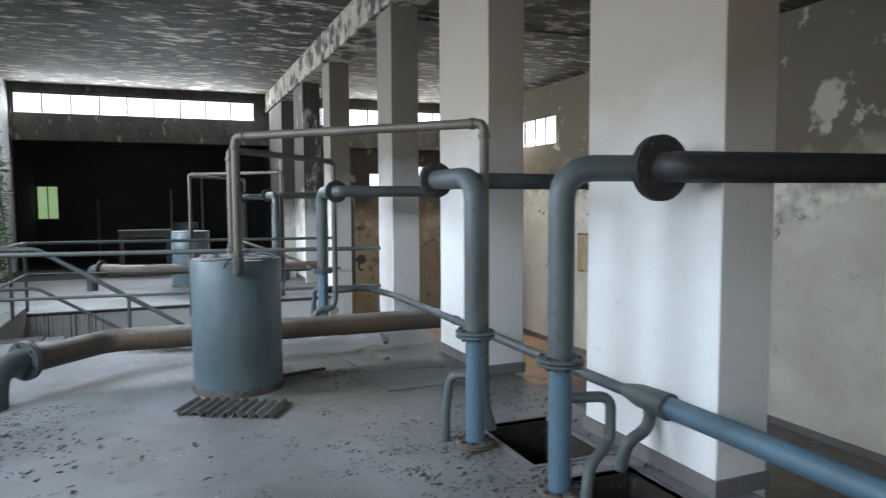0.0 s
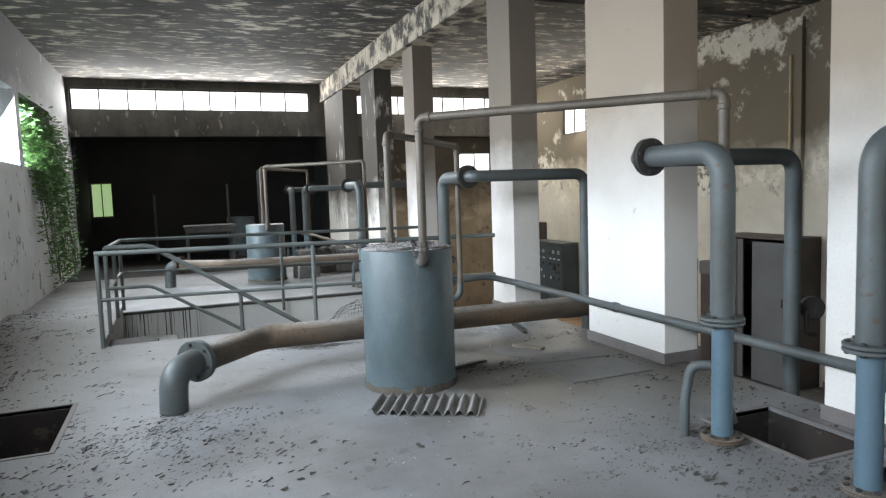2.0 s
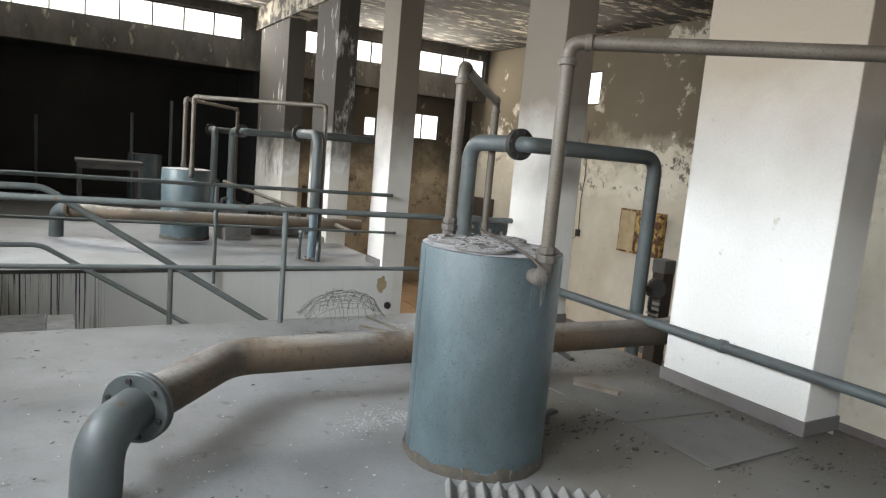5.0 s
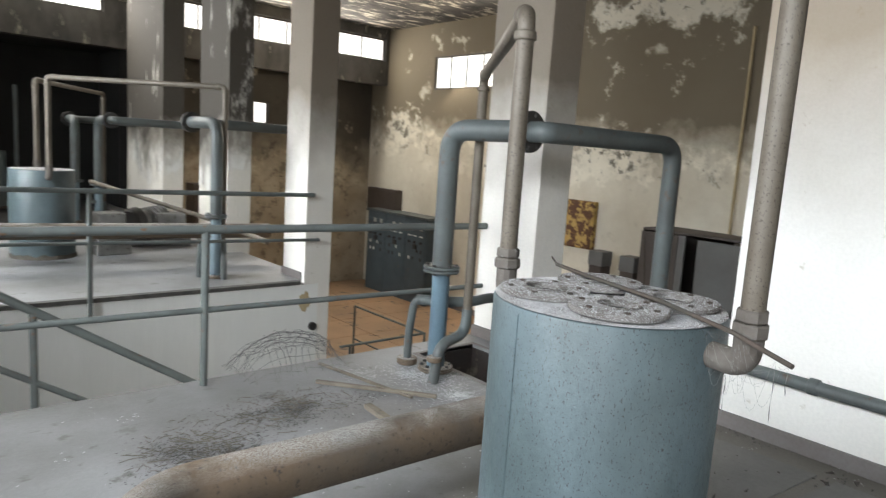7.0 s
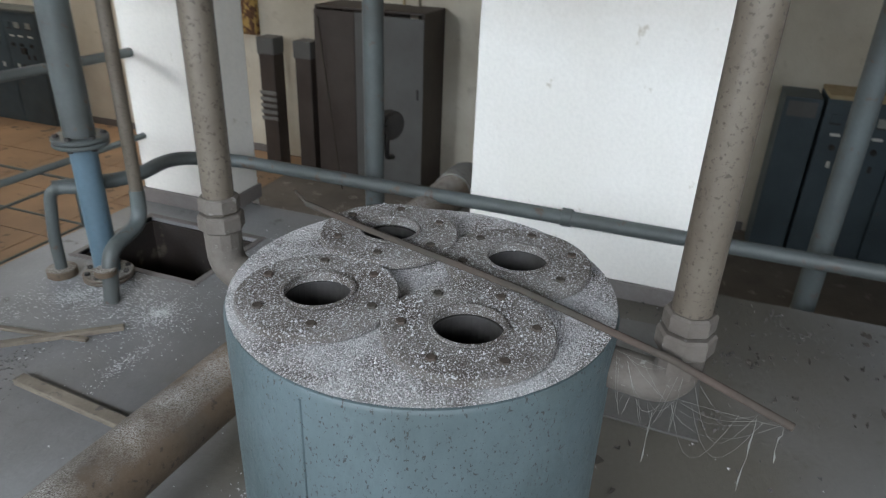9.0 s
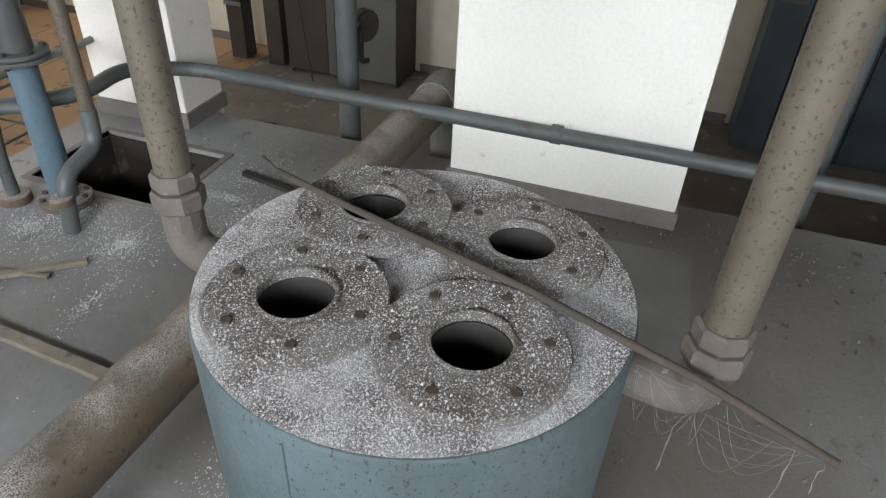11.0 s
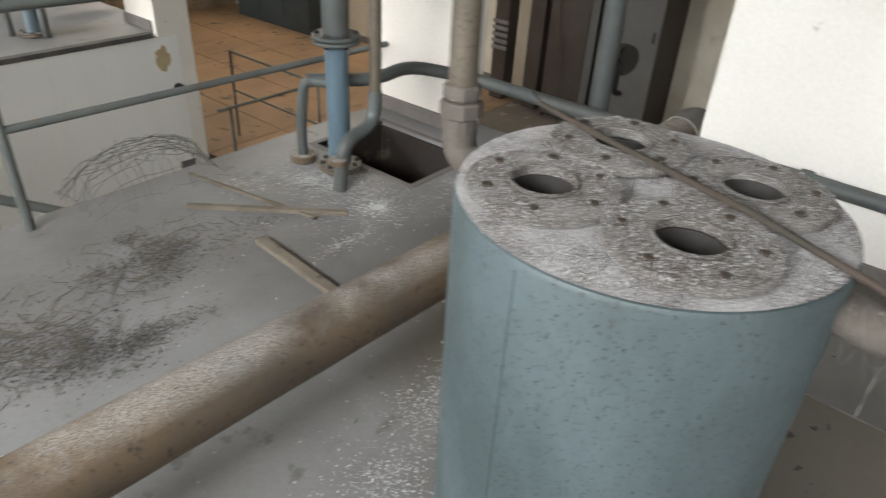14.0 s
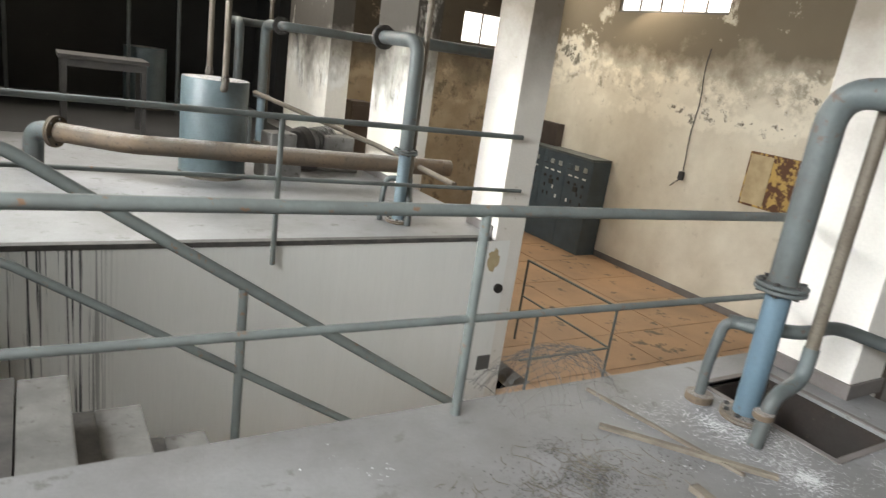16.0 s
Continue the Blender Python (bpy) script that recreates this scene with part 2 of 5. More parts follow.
SOOT = (0.035, 0.032, 0.03)
M = {
    # Patches: dust-free floor by the drum; dirty west strip darkened for sill shade.
    "floor": material("dusty_concrete", (0.25, 0.25, 0.255), (0.13, 0.127, 0.122), 0.8, 0.95, (0.13, 0.126, 0.12), 7, 0.665, 0.58, bump=0.35, worn=((0.25, 0.8, 4.2, 5.0, 6.3, 7.0, (0.115, 0.103, 0.08)), (-1.6, -2.3, 1.0, 3.0, 9.0, 11.0, (0.10, 0.092, 0.075)))),
    "floor_edge": material("platform_plaster", (0.83, 0.83, 0.80), (0.74, 0.74, 0.70), 0.5, 0.3, (0.06, 0.06, 0.065), 5, 0.585, 0.9, stretch=(8, 8, 0.10), band=(-0.85, -1.1)),
    "white": material("white_plaster", (0.80, 0.78, 0.74), (0.70, 0.67, 0.61), 0.8, 0.6, (0.55, 0.51, 0.44), 9, 0.72, 0.85, height=(0.95, 2.1, (0.24, 0.17, 0.105), 0.80, 0.9)),
    "tan_white": material("smoked_plaster", (0.80, 0.77, 0.72), (0.68, 0.64, 0.57), 0.8, 0.6, (0.52, 0.48, 0.4), 9, 0.72, 0.85, height=(1.0, 1.9, (0.12, 0.088, 0.056), 0.88, 1.2)),
    "aisle_soot": material("smoke_black_plaster", (0.42, 0.36, 0.27), (0.26, 0.21, 0.15), 1.4, 0.9, (0.16, 0.13, 0.10), 4, 0.62, 0.9, edge=0.12, height=(0.5, 1.5, (0.035, 0.03, 0.024), 0.93, 2.0)),
    "sooty_white": material("sooted_plaster", (0.78, 0.75, 0.68), (0.60, 0.56, 0.48), 0.8, 0.6, (0.5, 0.46, 0.38), 14, 0.70, 0.85, height=(0.75, 1.5, (0.04, 0.033, 0.025), 0.97, 1.9), stretch=(1.3, 1.3, 0.45)),
    "wall": material("stained_plaster", (0.70, 0.65, 0.54), (0.52, 0.46, 0.36), 1.1, 0.8, (0.38, 0.33, 0.25), 3.4, 0.68, 0.9, edge=0.16, height=(1.2, 2.1, (0.118, 0.092, 0.058), 0.94, 2.4), blobs=((10.3, 3.72, 1.7, 0.36), (11.3, 1.45, 1.0, 0.5), (16.9, 1.9, 0.8, 0.5), (13.6, 1.05, 2.6, 0.22))),
    "west": material("damp_plaster", (0.48, 0.49, 0.49), (0.32, 0.33, 0.33), 0.8, 0.8, (0.12, 0.13, 0.12), 4, 0.66, 0.9, height=(1.9, 3.2, (0.07, 0.07, 0.065), 0.9, 1.3)),
    # Soot plus the deep recess's shade, both put into one near-black colour.
    "black": material("burnt_plaster_deep_shade", (0.031, 0.030, 0.029), (0.018, 0.017, 0.016), 1.0, 0.8, (0.07, 0.066, 0.06), 6, 0.74, 0.95),
    "lintel": material("sooted_lintel", (0.13, 0.12, 0.105), (0.045, 0.042, 0.038), 1.6, 0.95, (0.42, 0.39, 0.31), 3.2, 0.655, 0.95, stretch=(1.6, 1, 0.7), edge=0.12),
    "ceiling": material("burnt_ceiling", (0.10, 0.09, 0.077), (0.014, 0.013, 0.012), 2.0, 1.0, (0.55, 0.49, 0.40), 4.6, 0.60, 0.95, stretch=(0.6, 1.4, 1), bump=0.4, edge=0.085),
    "beam": material("sooted_beam", (0.55, 0.48, 0.37), (0.27, 0.23, 0.17), 1.8, 0.9, (0.055, 0.048, 0.04), 3.4, 0.53, 0.9, edge=0.1),
    "dirt_floor": material("dirty_lower_floor", (0.21, 0.185, 0.16), (0.12, 0.105, 0.09), 1.2, 0.9, (0.26, 0.24, 0.21), 5, 0.66, 0.9),
    # Rust taken near black: the shade inside the pits is in the colour.
    "pit": material("rusty_shaded_pit_lining", (0.034, 0.023, 0.018), (0.02, 0.017, 0.015), 3, 0.9, (0.08, 0.065, 0.05), 8, 0.67, 0.9),
    "orange": material("terracotta_screed", (0.40, 0.25, 0.145), (0.24, 0.16, 0.10), 0.7, 0.9, (0.11, 0.085, 0.06), 4, 0.66, 0.7),
    "base": material("skirting_paint", (0.15, 0.13, 0.12), (0.19, 0.178, 0.17), 3, 0.8, rough=0.8),
    "drum": material("blue_green_paint", (0.096, 0.129, 0.140), (0.060, 0.083, 0.087), 4.5, 1.0, (0.03, 0.03, 0.028), 190, 0.665, 0.45, bump=0.25, stretch=(1, 1, 0.6), edge=0.025),
    "drum_top": material("crusted_steel", (0.115, 0.096, 0.082), (0.56, 0.555, 0.55), 9, 1.0, (0.80, 0.77, 0.78), 330, 0.575, 0.95, bump=1.0, fine=320, edge=0.09),
    "crust": material("brown_crust", (0.10, 0.082, 0.068), (0.25, 0.235, 0.22), 9, 0.9, (0.66, 0.66, 0.66), 330, 0.605, 0.95, bump=1.0, fine=320, edge=0.09),
    "dirt": material("caked_dirt", (0.10, 0.085, 0.065), (0.06, 0.05, 0.04), 14, 0.9, (0.2, 0.19, 0.17), 30, 0.66, 0.95, bump=0.8),
    "blue": material("blue_paint", (0.10, 0.158, 0.2), (0.075, 0.118, 0.147), 3, 0.7, (0.09, 0.10, 0.10), 22, 0.70, 0.5, bump=0.1),
    "grey": material("grey_green_paint", (0.098, 0.115, 0.115), (0.066, 0.07, 0.067), 3, 0.9, (0.09, 0.065, 0.05), 16, 0.67, 0.5, bump=0.12),
    "galv": material("weathered_pipe", (0.145, 0.123, 0.096), (0.10, 0.08, 0.06), 5, 0.9, (0.06, 0.047, 0.036), 130, 0.635, 0.55, 0.2, bump=0.15),
    "rust": material("rusted_pipe", (0.14, 0.095, 0.058), (0.07, 0.062, 0.052), 2.5, 0.9, (0.06, 0.045, 0.035), 40, 0.655, 0.8, bump=0.3, dust=(0.46, 0.45, 0.43)),
    "nut": material("grimy_iron_fitting", (0.125, 0.11, 0.095), (0.08, 0.066, 0.055), 12, 0.9, (0.2, 0.19, 0.175), 60, 0.70, 0.8, bump=0.4),
    "rust_bar": material("rusted_iron", (0.065, 0.047, 0.037), (0.04, 0.038, 0.03), 9, 0.9, rough=0.85),
    "cover": material("cover_plate_steel", (0.165, 0.16, 0.148), (0.10, 0.096, 0.088), 1.6, 0.9, rough=0.6),
    # Iron fittings; on the drum's hole sleeves this dark stands for shade.
    "dark": material("dark_iron_and_hole_shade", (0.026, 0.025, 0.025), (0.045, 0.04, 0.035), 6, 0.8, (0.09, 0.065, 0.045), 25, 0.69, 0.6, 0.1),
    "rail": material("railing_paint", (0.14, 0.16, 0.152), (0.09, 0.095, 0.09), 4, 0.8, (0.16, 0.09, 0.05), 20, 0.68, 0.6),
    "panel": material("panel_paint", (0.07, 0.098, 0.115), (0.045, 0.06, 0.07), 2, 0.8, (0.10, 0.085, 0.07), 10, 0.7, 0.5),
    "cabinet": material("brown_cabinet_paint", (0.05, 0.036, 0.03), (0.075, 0.06, 0.05), 2, 0.8, rough=0.6),
    "cabinet_grey": material("grey_cabinet_paint", (0.13, 0.13, 0.125), (0.10, 0.095, 0.09), 2, 0.8, rough=0.6),
    # Wood coloured near black: the shade of the deep recess is put in.
    "table": material("shade_dark_wood", (0.06, 0.055, 0.05), (0.035, 0.032, 0.03), 4, 0.8, rough=0.9),
    "metal_frame": material("window_steel", (0.10, 0.09, 0.08), rough=0.7),
    "asbestos": material("corrugated_cement", (0.23, 0.225, 0.21), (0.14, 0.135, 0.125), 5, 0.8, (0.12, 0.11, 0.1), 18, 0.66, 0.95),
    "wood": material("weathered_wood", (0.21, 0.18, 0.14), (0.11, 0.09, 0.07), 8, 0.9, (0.09, 0.08, 0.07), 20, 0.66, 0.9, stretch=(1, 1, 4)),
    "debris": material("dark_debris", (0.07, 0.068, 0.065), (0.13, 0.12, 0.11), 9, 0.8, rough=0.95),
    "soil": material("dark_soil", (0.04, 0.035, 0.03), (0.07, 0.06, 0.05), 9, 0.8, rough=0.95),
    "lime": material("white_flakes", (0.58, 0.585, 0.59), (0.4, 0.4, 0.4), 9, 0.7, rough=0.95),
    "twig": material("dry_twigs", (0.15, 0.13, 0.10), (0.09, 0.08, 0.065), 20, 0.8, rough=0.95),
    "leaf": material("ivy_leaf", (0.07, 0.17, 0.035), (0.11, 0.23, 0.05), 14, 0.8, rough=0.6),
    "white_label": material("white_enamel", (0.75, 0.75, 0.72), (0.6, 0.6, 0.55), 20, 0.5, rough=0.4),
    "meter": material("aged_meter_face", (0.36, 0.36, 0.33), (0.2, 0.2, 0.18), 20, 0.5, rough=0.4),
    "blue_faded": material("faded_blue_paint", (0.15, 0.205, 0.235), (0.10, 0.135, 0.15), 3, 0.7, (0.09, 0.10, 0.10), 22, 0.70, 0.55, bump=0.1),
    "ochre": material("rusted_yellow_paint", (0.52, 0.35, 0.11), (0.40, 0.25, 0.08), 6, 0.6, (0.11, 0.05, 0.025), 6.5, 0.53, 0.8),
    "cream": material("faded_paint", (0.50, 0.40, 0.24), (0.36, 0.27, 0.15), 5, 0.8, rough=0.8),
    # Cables; also the black disc standing for shade down the drum holes.
    "cable": material("black_cable_and_hole_shade", (0.03, 0.03, 0.03), rough=0.6),
}
glow = bpy.data.materials.new("bright_sky_glass")
glow.use_nodes = True
_p = glow.node_tree.nodes["Principled BSDF"]
_p.inputs["Base Color"].default_value = (0.8, 0.8, 0.8, 1)
_p.inputs["Emission Color"].default_value = (1.0, 0.99, 0.96, 1)
_p.inputs["Emission Strength"].default_value = 1.6
M["sky"] = glow
green = glow.copy()
green.name = "green_lit_glass"
green.node_tree.nodes["Principled BSDF"].inputs["Emission Color"].default_value = (0.42, 0.62, 0.26, 1)
green.node_tree.nodes["Principled BSDF"].inputs["Emission Strength"].default_value = 0.55
M["green"] = green


# ---- mesh helpers ----
def part(name, bm, mat, parent=None, label="", smooth=False):
    """Links a bmesh as one mesh object, under a thing or a part when parent is given."""
    me = bpy.data.meshes.new(name)
    bm.normal_update()
    bm.to_mesh(me)
    bm.free()
    me.materials.append(M[mat] if isinstance(mat, str) else mat)
    if smooth:
        for f in me.polygons:
            f.use_smooth = True
        me.set_sharp_from_angle(angle=radians(38))
    ob = new(name, me)
    if parent:
        ob.parent = parent
    if label:
        ob["label"] = label
    return ob


def thing(name, label, category, at=(0, 0, 0), rz=0, group="", kind=""):
    ob = new(name)
    ob.matrix_world = pose(*at, 0, 0, rz)
    ob.empty_display_size = 0.1
    return tagged(ob, label, category, group, kind)


def add_box(bm, lo, hi, bevel=0.0):
    lo, hi = Vector(lo), Vector(hi)
    made = bmesh.ops.create_cube(bm, size=1.0, matrix=Matrix.Translation((lo + hi) / 2) @ Matrix.Diagonal((*(hi - lo), 1)))
    if bevel:
        edges = {e for v in made["verts"] for e in v.link_edges}
        bmesh.ops.bevel(bm, geom=list(edges), offset=bevel, segments=2, affect="EDGES", profile=0.6)
    return bm


def box(lo, hi, bevel=0.0):
    return add_box(bmesh.new(), lo, hi, bevel)


def add_disc(bm, centre, axis, r, thick, seg=28, bevel=0.004, hole=0.0):
    """A round plate, with a hole when asked for."""
    q = Vector(axis).normalized().to_track_quat("Z", "Y").to_matrix().to_4x4()
    m = Matrix.Translation(centre) @ q
    rings = [(r - bevel, -thick / 2), (r, -thick / 2 + bevel), (r, thick / 2 - bevel), (r - bevel, thick / 2)]
    if hole:
        rings += [(hole + bevel, thick / 2), (hole, thick / 2 - bevel), (hole, -thick / 2 + bevel), (hole + bevel, -thick / 2)]
    loops = [[bm.verts.new(m @ Vector((a * math.cos(2 * math.pi * i / seg), a * math.sin(2 * math.pi * i / seg), h))) for i in range(seg)] for a, h in rings]
    pairs = list(zip(loops, loops[1:])) + ([(loops[-1], loops[0])] if hole else [])
    for a, b in pairs:
        for i in range(seg):
            j = (i + 1) % seg
            bm.faces.new((a[i], a[j], b[j], b[i]))
    if not hole:
        bm.faces.new(loops[-1])
        bm.faces.new(loops[0][::-1])
    return bm


def disc(centre, axis, r, thick, seg=28, bevel=0.004, hole=0.0):
    return add_disc(bmesh.new(), centre, axis, r, thick, seg, bevel, hole)


def rounded(points, bend):
    """A polyline with its corners turned into arcs."""
    pts = [Vector(p) for p in points]
    out = [pts[0]]
    for a, b, c in zip(pts, pts[1:], pts[2:]):
        u, v = (a - b), (c - b)
        d = min(bend, u.length * 0.49, v.length * 0.49)
        p, q = b + u.normalized() * d, b + v.normalized() * d
        for k in range(9):
            s = k / 8
            out.append(p * (1 - s) ** 2 + b * 2 * s * (1 - s) * 0.93 + (p + q) * s * (1 - s) * 0.07 + q * s ** 2)
    out.append(pts[-1])
    return out


def add_tube(bm, points, r, bend=0.0, seg=18, cap=True):
    """A round bar or pipe along a line."""
    pts = rounded(points, bend) if bend else [Vector(p) for p in points]
    side, loops = None, []
    for i, p in enumerate(pts):
        way = (pts[min(i + 1, len(pts) - 1)] - pts[max(i - 1, 0)]).normalized()
        if side is None:
            side = way.cross(Vector((0, 0, 1)) if abs(way.z) < 0.9 else Vector((1, 0, 0))).normalized()
        side = (side - way * side.dot(way)).normalized()
        up = way.cross(side)
        rad = r[i] if isinstance(r, (list, tuple)) else r
        loops.append([bm.verts.new(p + rad * (math.cos(2 * math.pi * k / seg) * side + math.sin(2 * math.pi * k / seg) * up)) for k in range(seg)])
    for a, b in zip(loops, loops[1:]):
        for k in range(seg):
            j = (k + 1) % seg
            bm.faces.new((a[k], a[j], b[j], b[k]))
    if cap:
        bm.faces.new(loops[0][::-1])
        bm.faces.new(loops[-1])
    return bm


def tube(points, r, bend=0.0, seg=18, cap=True):
    return add_tube(bmesh.new(), points, r, bend, seg, cap)


def flange(parent, centre, axis, r, mat="grey", bolts=6, thick=0.022, gap=0.005, name="flange"):
    """Two bolted plates round a pipe."""
    c, a = Vector(centre), Vector(axis).normalized()
    bm = add_disc(bmesh.new(), c - a * (thick + gap) / 2, a, r, thick)
    add_disc(bm, c + a * (thick + gap) / 2, a, r, thick)
    ob = part(name, bm, mat, parent, smooth=True)
    q = a.to_track_quat("Z", "Y").to_matrix()
    first = None
    for i in range(bolts):
        w = 2 * math.pi * (i + 0.3) / bolts
        p = c + q @ Vector((math.cos(w), math.sin(w), 0)) * r * 0.8
        if first is None:
            bm = add_disc(bmesh.new(), (0, 0, 0), a, 0.007, 2 * thick + 0.03, 8, 0.001)
            add_disc(bm, a * (thick + 0.008), a, 0.013, 0.011, 6, 0.001)
            add_disc(bm, -a * (thick + 0.008), a, 0.013, 0.011, 6, 0.001)
            first = part("bolt", bm, "dark", ob)
            first.location = p
        else:
            b = new("bolt", first.data)
            b.parent, b.location = ob, p
    return ob


def slab(x0, x1, y0, y1, z0, z1, holes=()):
    """A block with square shafts through it."""
    bm = bmesh.new()
    xs = sorted({x0, x1, *(v for h in holes for v in h[:2])})
    ys = sorted({y0, y1, *(v for h in holes for v in h[2:])})

    def solid(i, j):
        if not (0 <= i < len(xs) - 1 and 0 <= j < len(ys) - 1):
            return False
        cx, cy = (xs[i] + xs[i + 1]) / 2, (ys[j] + ys[j + 1]) / 2
        return not any(h[0] < cx < h[1] and h[2] < cy < h[3] for h in holes)

    def quad(*p):
        bm.faces.new([bm.verts.new(v) for v in p])

    for i in range(len(xs) - 1):
        for j in range(len(ys) - 1):
            if not solid(i, j):
                continue
            a, b, c, d = xs[i], xs[i + 1], ys[j], ys[j + 1]
            quad((a, c, z1), (b, c, z1), (b, d, z1), (a, d, z1))
            quad((a, d, z0), (b, d, z0), (b, c, z0), (a, c, z0))
            if not solid(i - 1, j):
                quad((a, d, z0), (a, c, z0), (a, c, z1), (a, d, z1))
            if not solid(i + 1, j):
                quad((b, c, z0), (b, d, z0), (b, d, z1), (b, c, z1))
            if not solid(i, j - 1):
                quad((a, c, z0), (b, c, z0), (b, c, z1), (a, c, z1))
            if not solid(i, j + 1):
                quad((b, d, z0), (a, d, z0), (a, d, z1), (b, d, z1))
    bmesh.ops.remove_doubles(bm, verts=bm.verts, dist=1e-5)
    return bm


def wall_mesh(axis, at, thick, u0, u1, z0, z1, openings=()):
    """A wall across x or y with openings (u0, u1, z0, z1) through it."""
    bm = slab(u0, u1, z0, z1, 0, thick, openings)
    for v in bm.verts:
        u, z, d = v.co
        v.co = (u, at + d, z) if axis == "y" else (at + d, u, z)
    bmesh.ops.recalc_face_normals(bm, faces=bm.faces)
    return bm


def structure(name, bm, mat, label, category, smooth=False):
    return tagged(part(name, bm, mat, smooth=smooth), label, category, kind="structure")


# ---- large structure ----
PITS = [(1.66, 2.14, 3.48, 4.16), (1.68, 2.12, 2.42, 3.27), (1.57, 2.07, 7.34, 8.03), (-3.05, -1.90, 5.36, 6.30)]
structure("floor", slab(XW, PX, YS, PY, ZL, 0.0, PITS), "floor", "grey dusty concrete platform with square pits, littered with debris", "floor")
structure("floor_landing", slab(XW, -1.90, PY, FY, ZL, 0.0), "floor", "grey dusty concrete landing along the west wall", "floor")
structure("floor_far", slab(XW, PX, FY + 0.06, YN + 4.6, ZL, FZ), "floor", "grey dusty concrete platform beyond the stairwell", "floor")
structure("floor_aisle", slab(-1.90, XE, YS, 10.6, ZL - 0.25, ZL - 0.002), "dirt_floor", "dark dirty concrete floor of the lower aisle", "floor")
low = structure("floor_lower", slab(-1.90, XE, 10.6, YN + 4.6, ZL - 0.25, ZL - 0.008, [(2.60, 3.25, 11.15, 12.0)]), "dirt_floor", "orange terracotta screed floor of the lower aisle, dirty", "floor")
# Thin black sheet: soot and the recess's shade on the floor, as colour.
structure("floor_burnt_shaded", box((XW, 15.3, FZ), (PX - 0.3, YN + 2.36, FZ + 0.004)), "black", "sooty burnt floor in front of the recess, shade put into its black", "floor")
structure("wall_platform_far", box((-1.90, FY, ZL), (PX, FY + 0.06, FZ - 0.04)), "floor_edge", "white plastered platform wall with dark drip streaks", "wall")
structure("trim", box((-1.90, FY - 0.02, FZ - 0.036), (CX0 - 0.01, FY + 0.056, FZ + 0.004), 0.004), "debris", "dark nosing along the platform edge", "trim")
structure("wall_platform_near", box((-1.90, PY + 0.003, ZL), (PX, PY + 0.03, -0.1)), "floor_edge", "white plastered wall under the near platform", "wall")

W_OPEN = [(-4.1, -1.9, 2.0, 3.05), (-0.9, 1.3, 2.0, 3.05), (2.3, 4.5, 2.0, 3.05), (5.5, 7.7, 2.0, 3.05), (11.1, 12.4, 1.94, 3.02), (12.65, 15.2, 1.94, 3.02)]
structure("wall_west", wall_mesh("x", XW - 0.32, 0.32, YS, YN + 4.6, ZL, ZC, W_OPEN), "west", "grey damp-stained plaster wall, sooty near the ceiling", "wall")
structure("wall_east", wall_mesh("x", XE, 0.3, YS, YN + 4.6, ZL, ZC, [(13.44, 15.84, 2.645, 3.32)]), "wall", "cream plaster wall stained with brown soot and peeling", "wall")
structure("wall_south", wall_mesh("y", YS - 0.3, 0.3, XW, XE, ZL, ZC, [(-2.1, 0.9, 0.0, 2.6)]), "wall", "plain stained plaster wall", "wall")
structure("wall_north", wall_mesh("y", YN, 0.25, XW, XE, 2.78, ZC, [(-3.14, 1.97, 3.34, 3.83), (3.0, 7.86, 3.30, 3.80)]), "lintel", "soot-blackened lintel wall under a strip of windows", "wall")
# Recess walls: their black holds soot and the shade of the depth.
structure("wall_recess", wall_mesh("y", YN + 2.36, 0.3, XW, PX, FZ, ZC, [(-3.13, -2.62, 0.965, 1.84)]), "black", "sooty burnt wall of the recess, deep shade put into its black", "wall")
structure("wall_recess_side", box((XW + 0.005, YN + 0.25, FZ), (XW + 0.06, YN + 2.35, 2.85)), "black", "sooty burnt side wall, deep shade put into its black", "wall")
structure("wall_recess_east", box((PX - 0.02, YN + 0.9, ZL), (PX + 0.2, YN + 2.34, 2.85)), "black", "sooty burnt partition wall, deep shade put into its black", "wall")
structure("wall_aisle_north", wall_mesh("y", YN + 0.6, 0.3, PX + 0.2, XE, ZL, 2.85, [(5.0, 5.34, 1.70, 2.17), (6.07, 7.05, 1.74, 2.38)]), "aisle_soot", "brown stained plaster wall with small windows", "wall")
structure("ceiling", box((XW - 0.3, YS - 0.3, ZC), (XE + 0.3, YN + 0.25, ZC + 0.25)), "ceiling", "fire-blackened ceiling with peeling pale patches", "ceiling")
# Recess ceiling in the same black, shade included.
structure("ceiling_recess", box((XW - 0.3, YN + 0.252, 2.86), (XE + 0.3, YN + 4.6, 3.1)), "black", "sooty low ceiling of the recess, deep shade put into its black", "ceiling")
structure("beam", box((CX0 - 0.05, YS, 3.57), (CX1 + 0.05, YN, ZC + 0.02), 0.012), "beam", "sooty concrete beam over the columns, paint peeling", "beam")

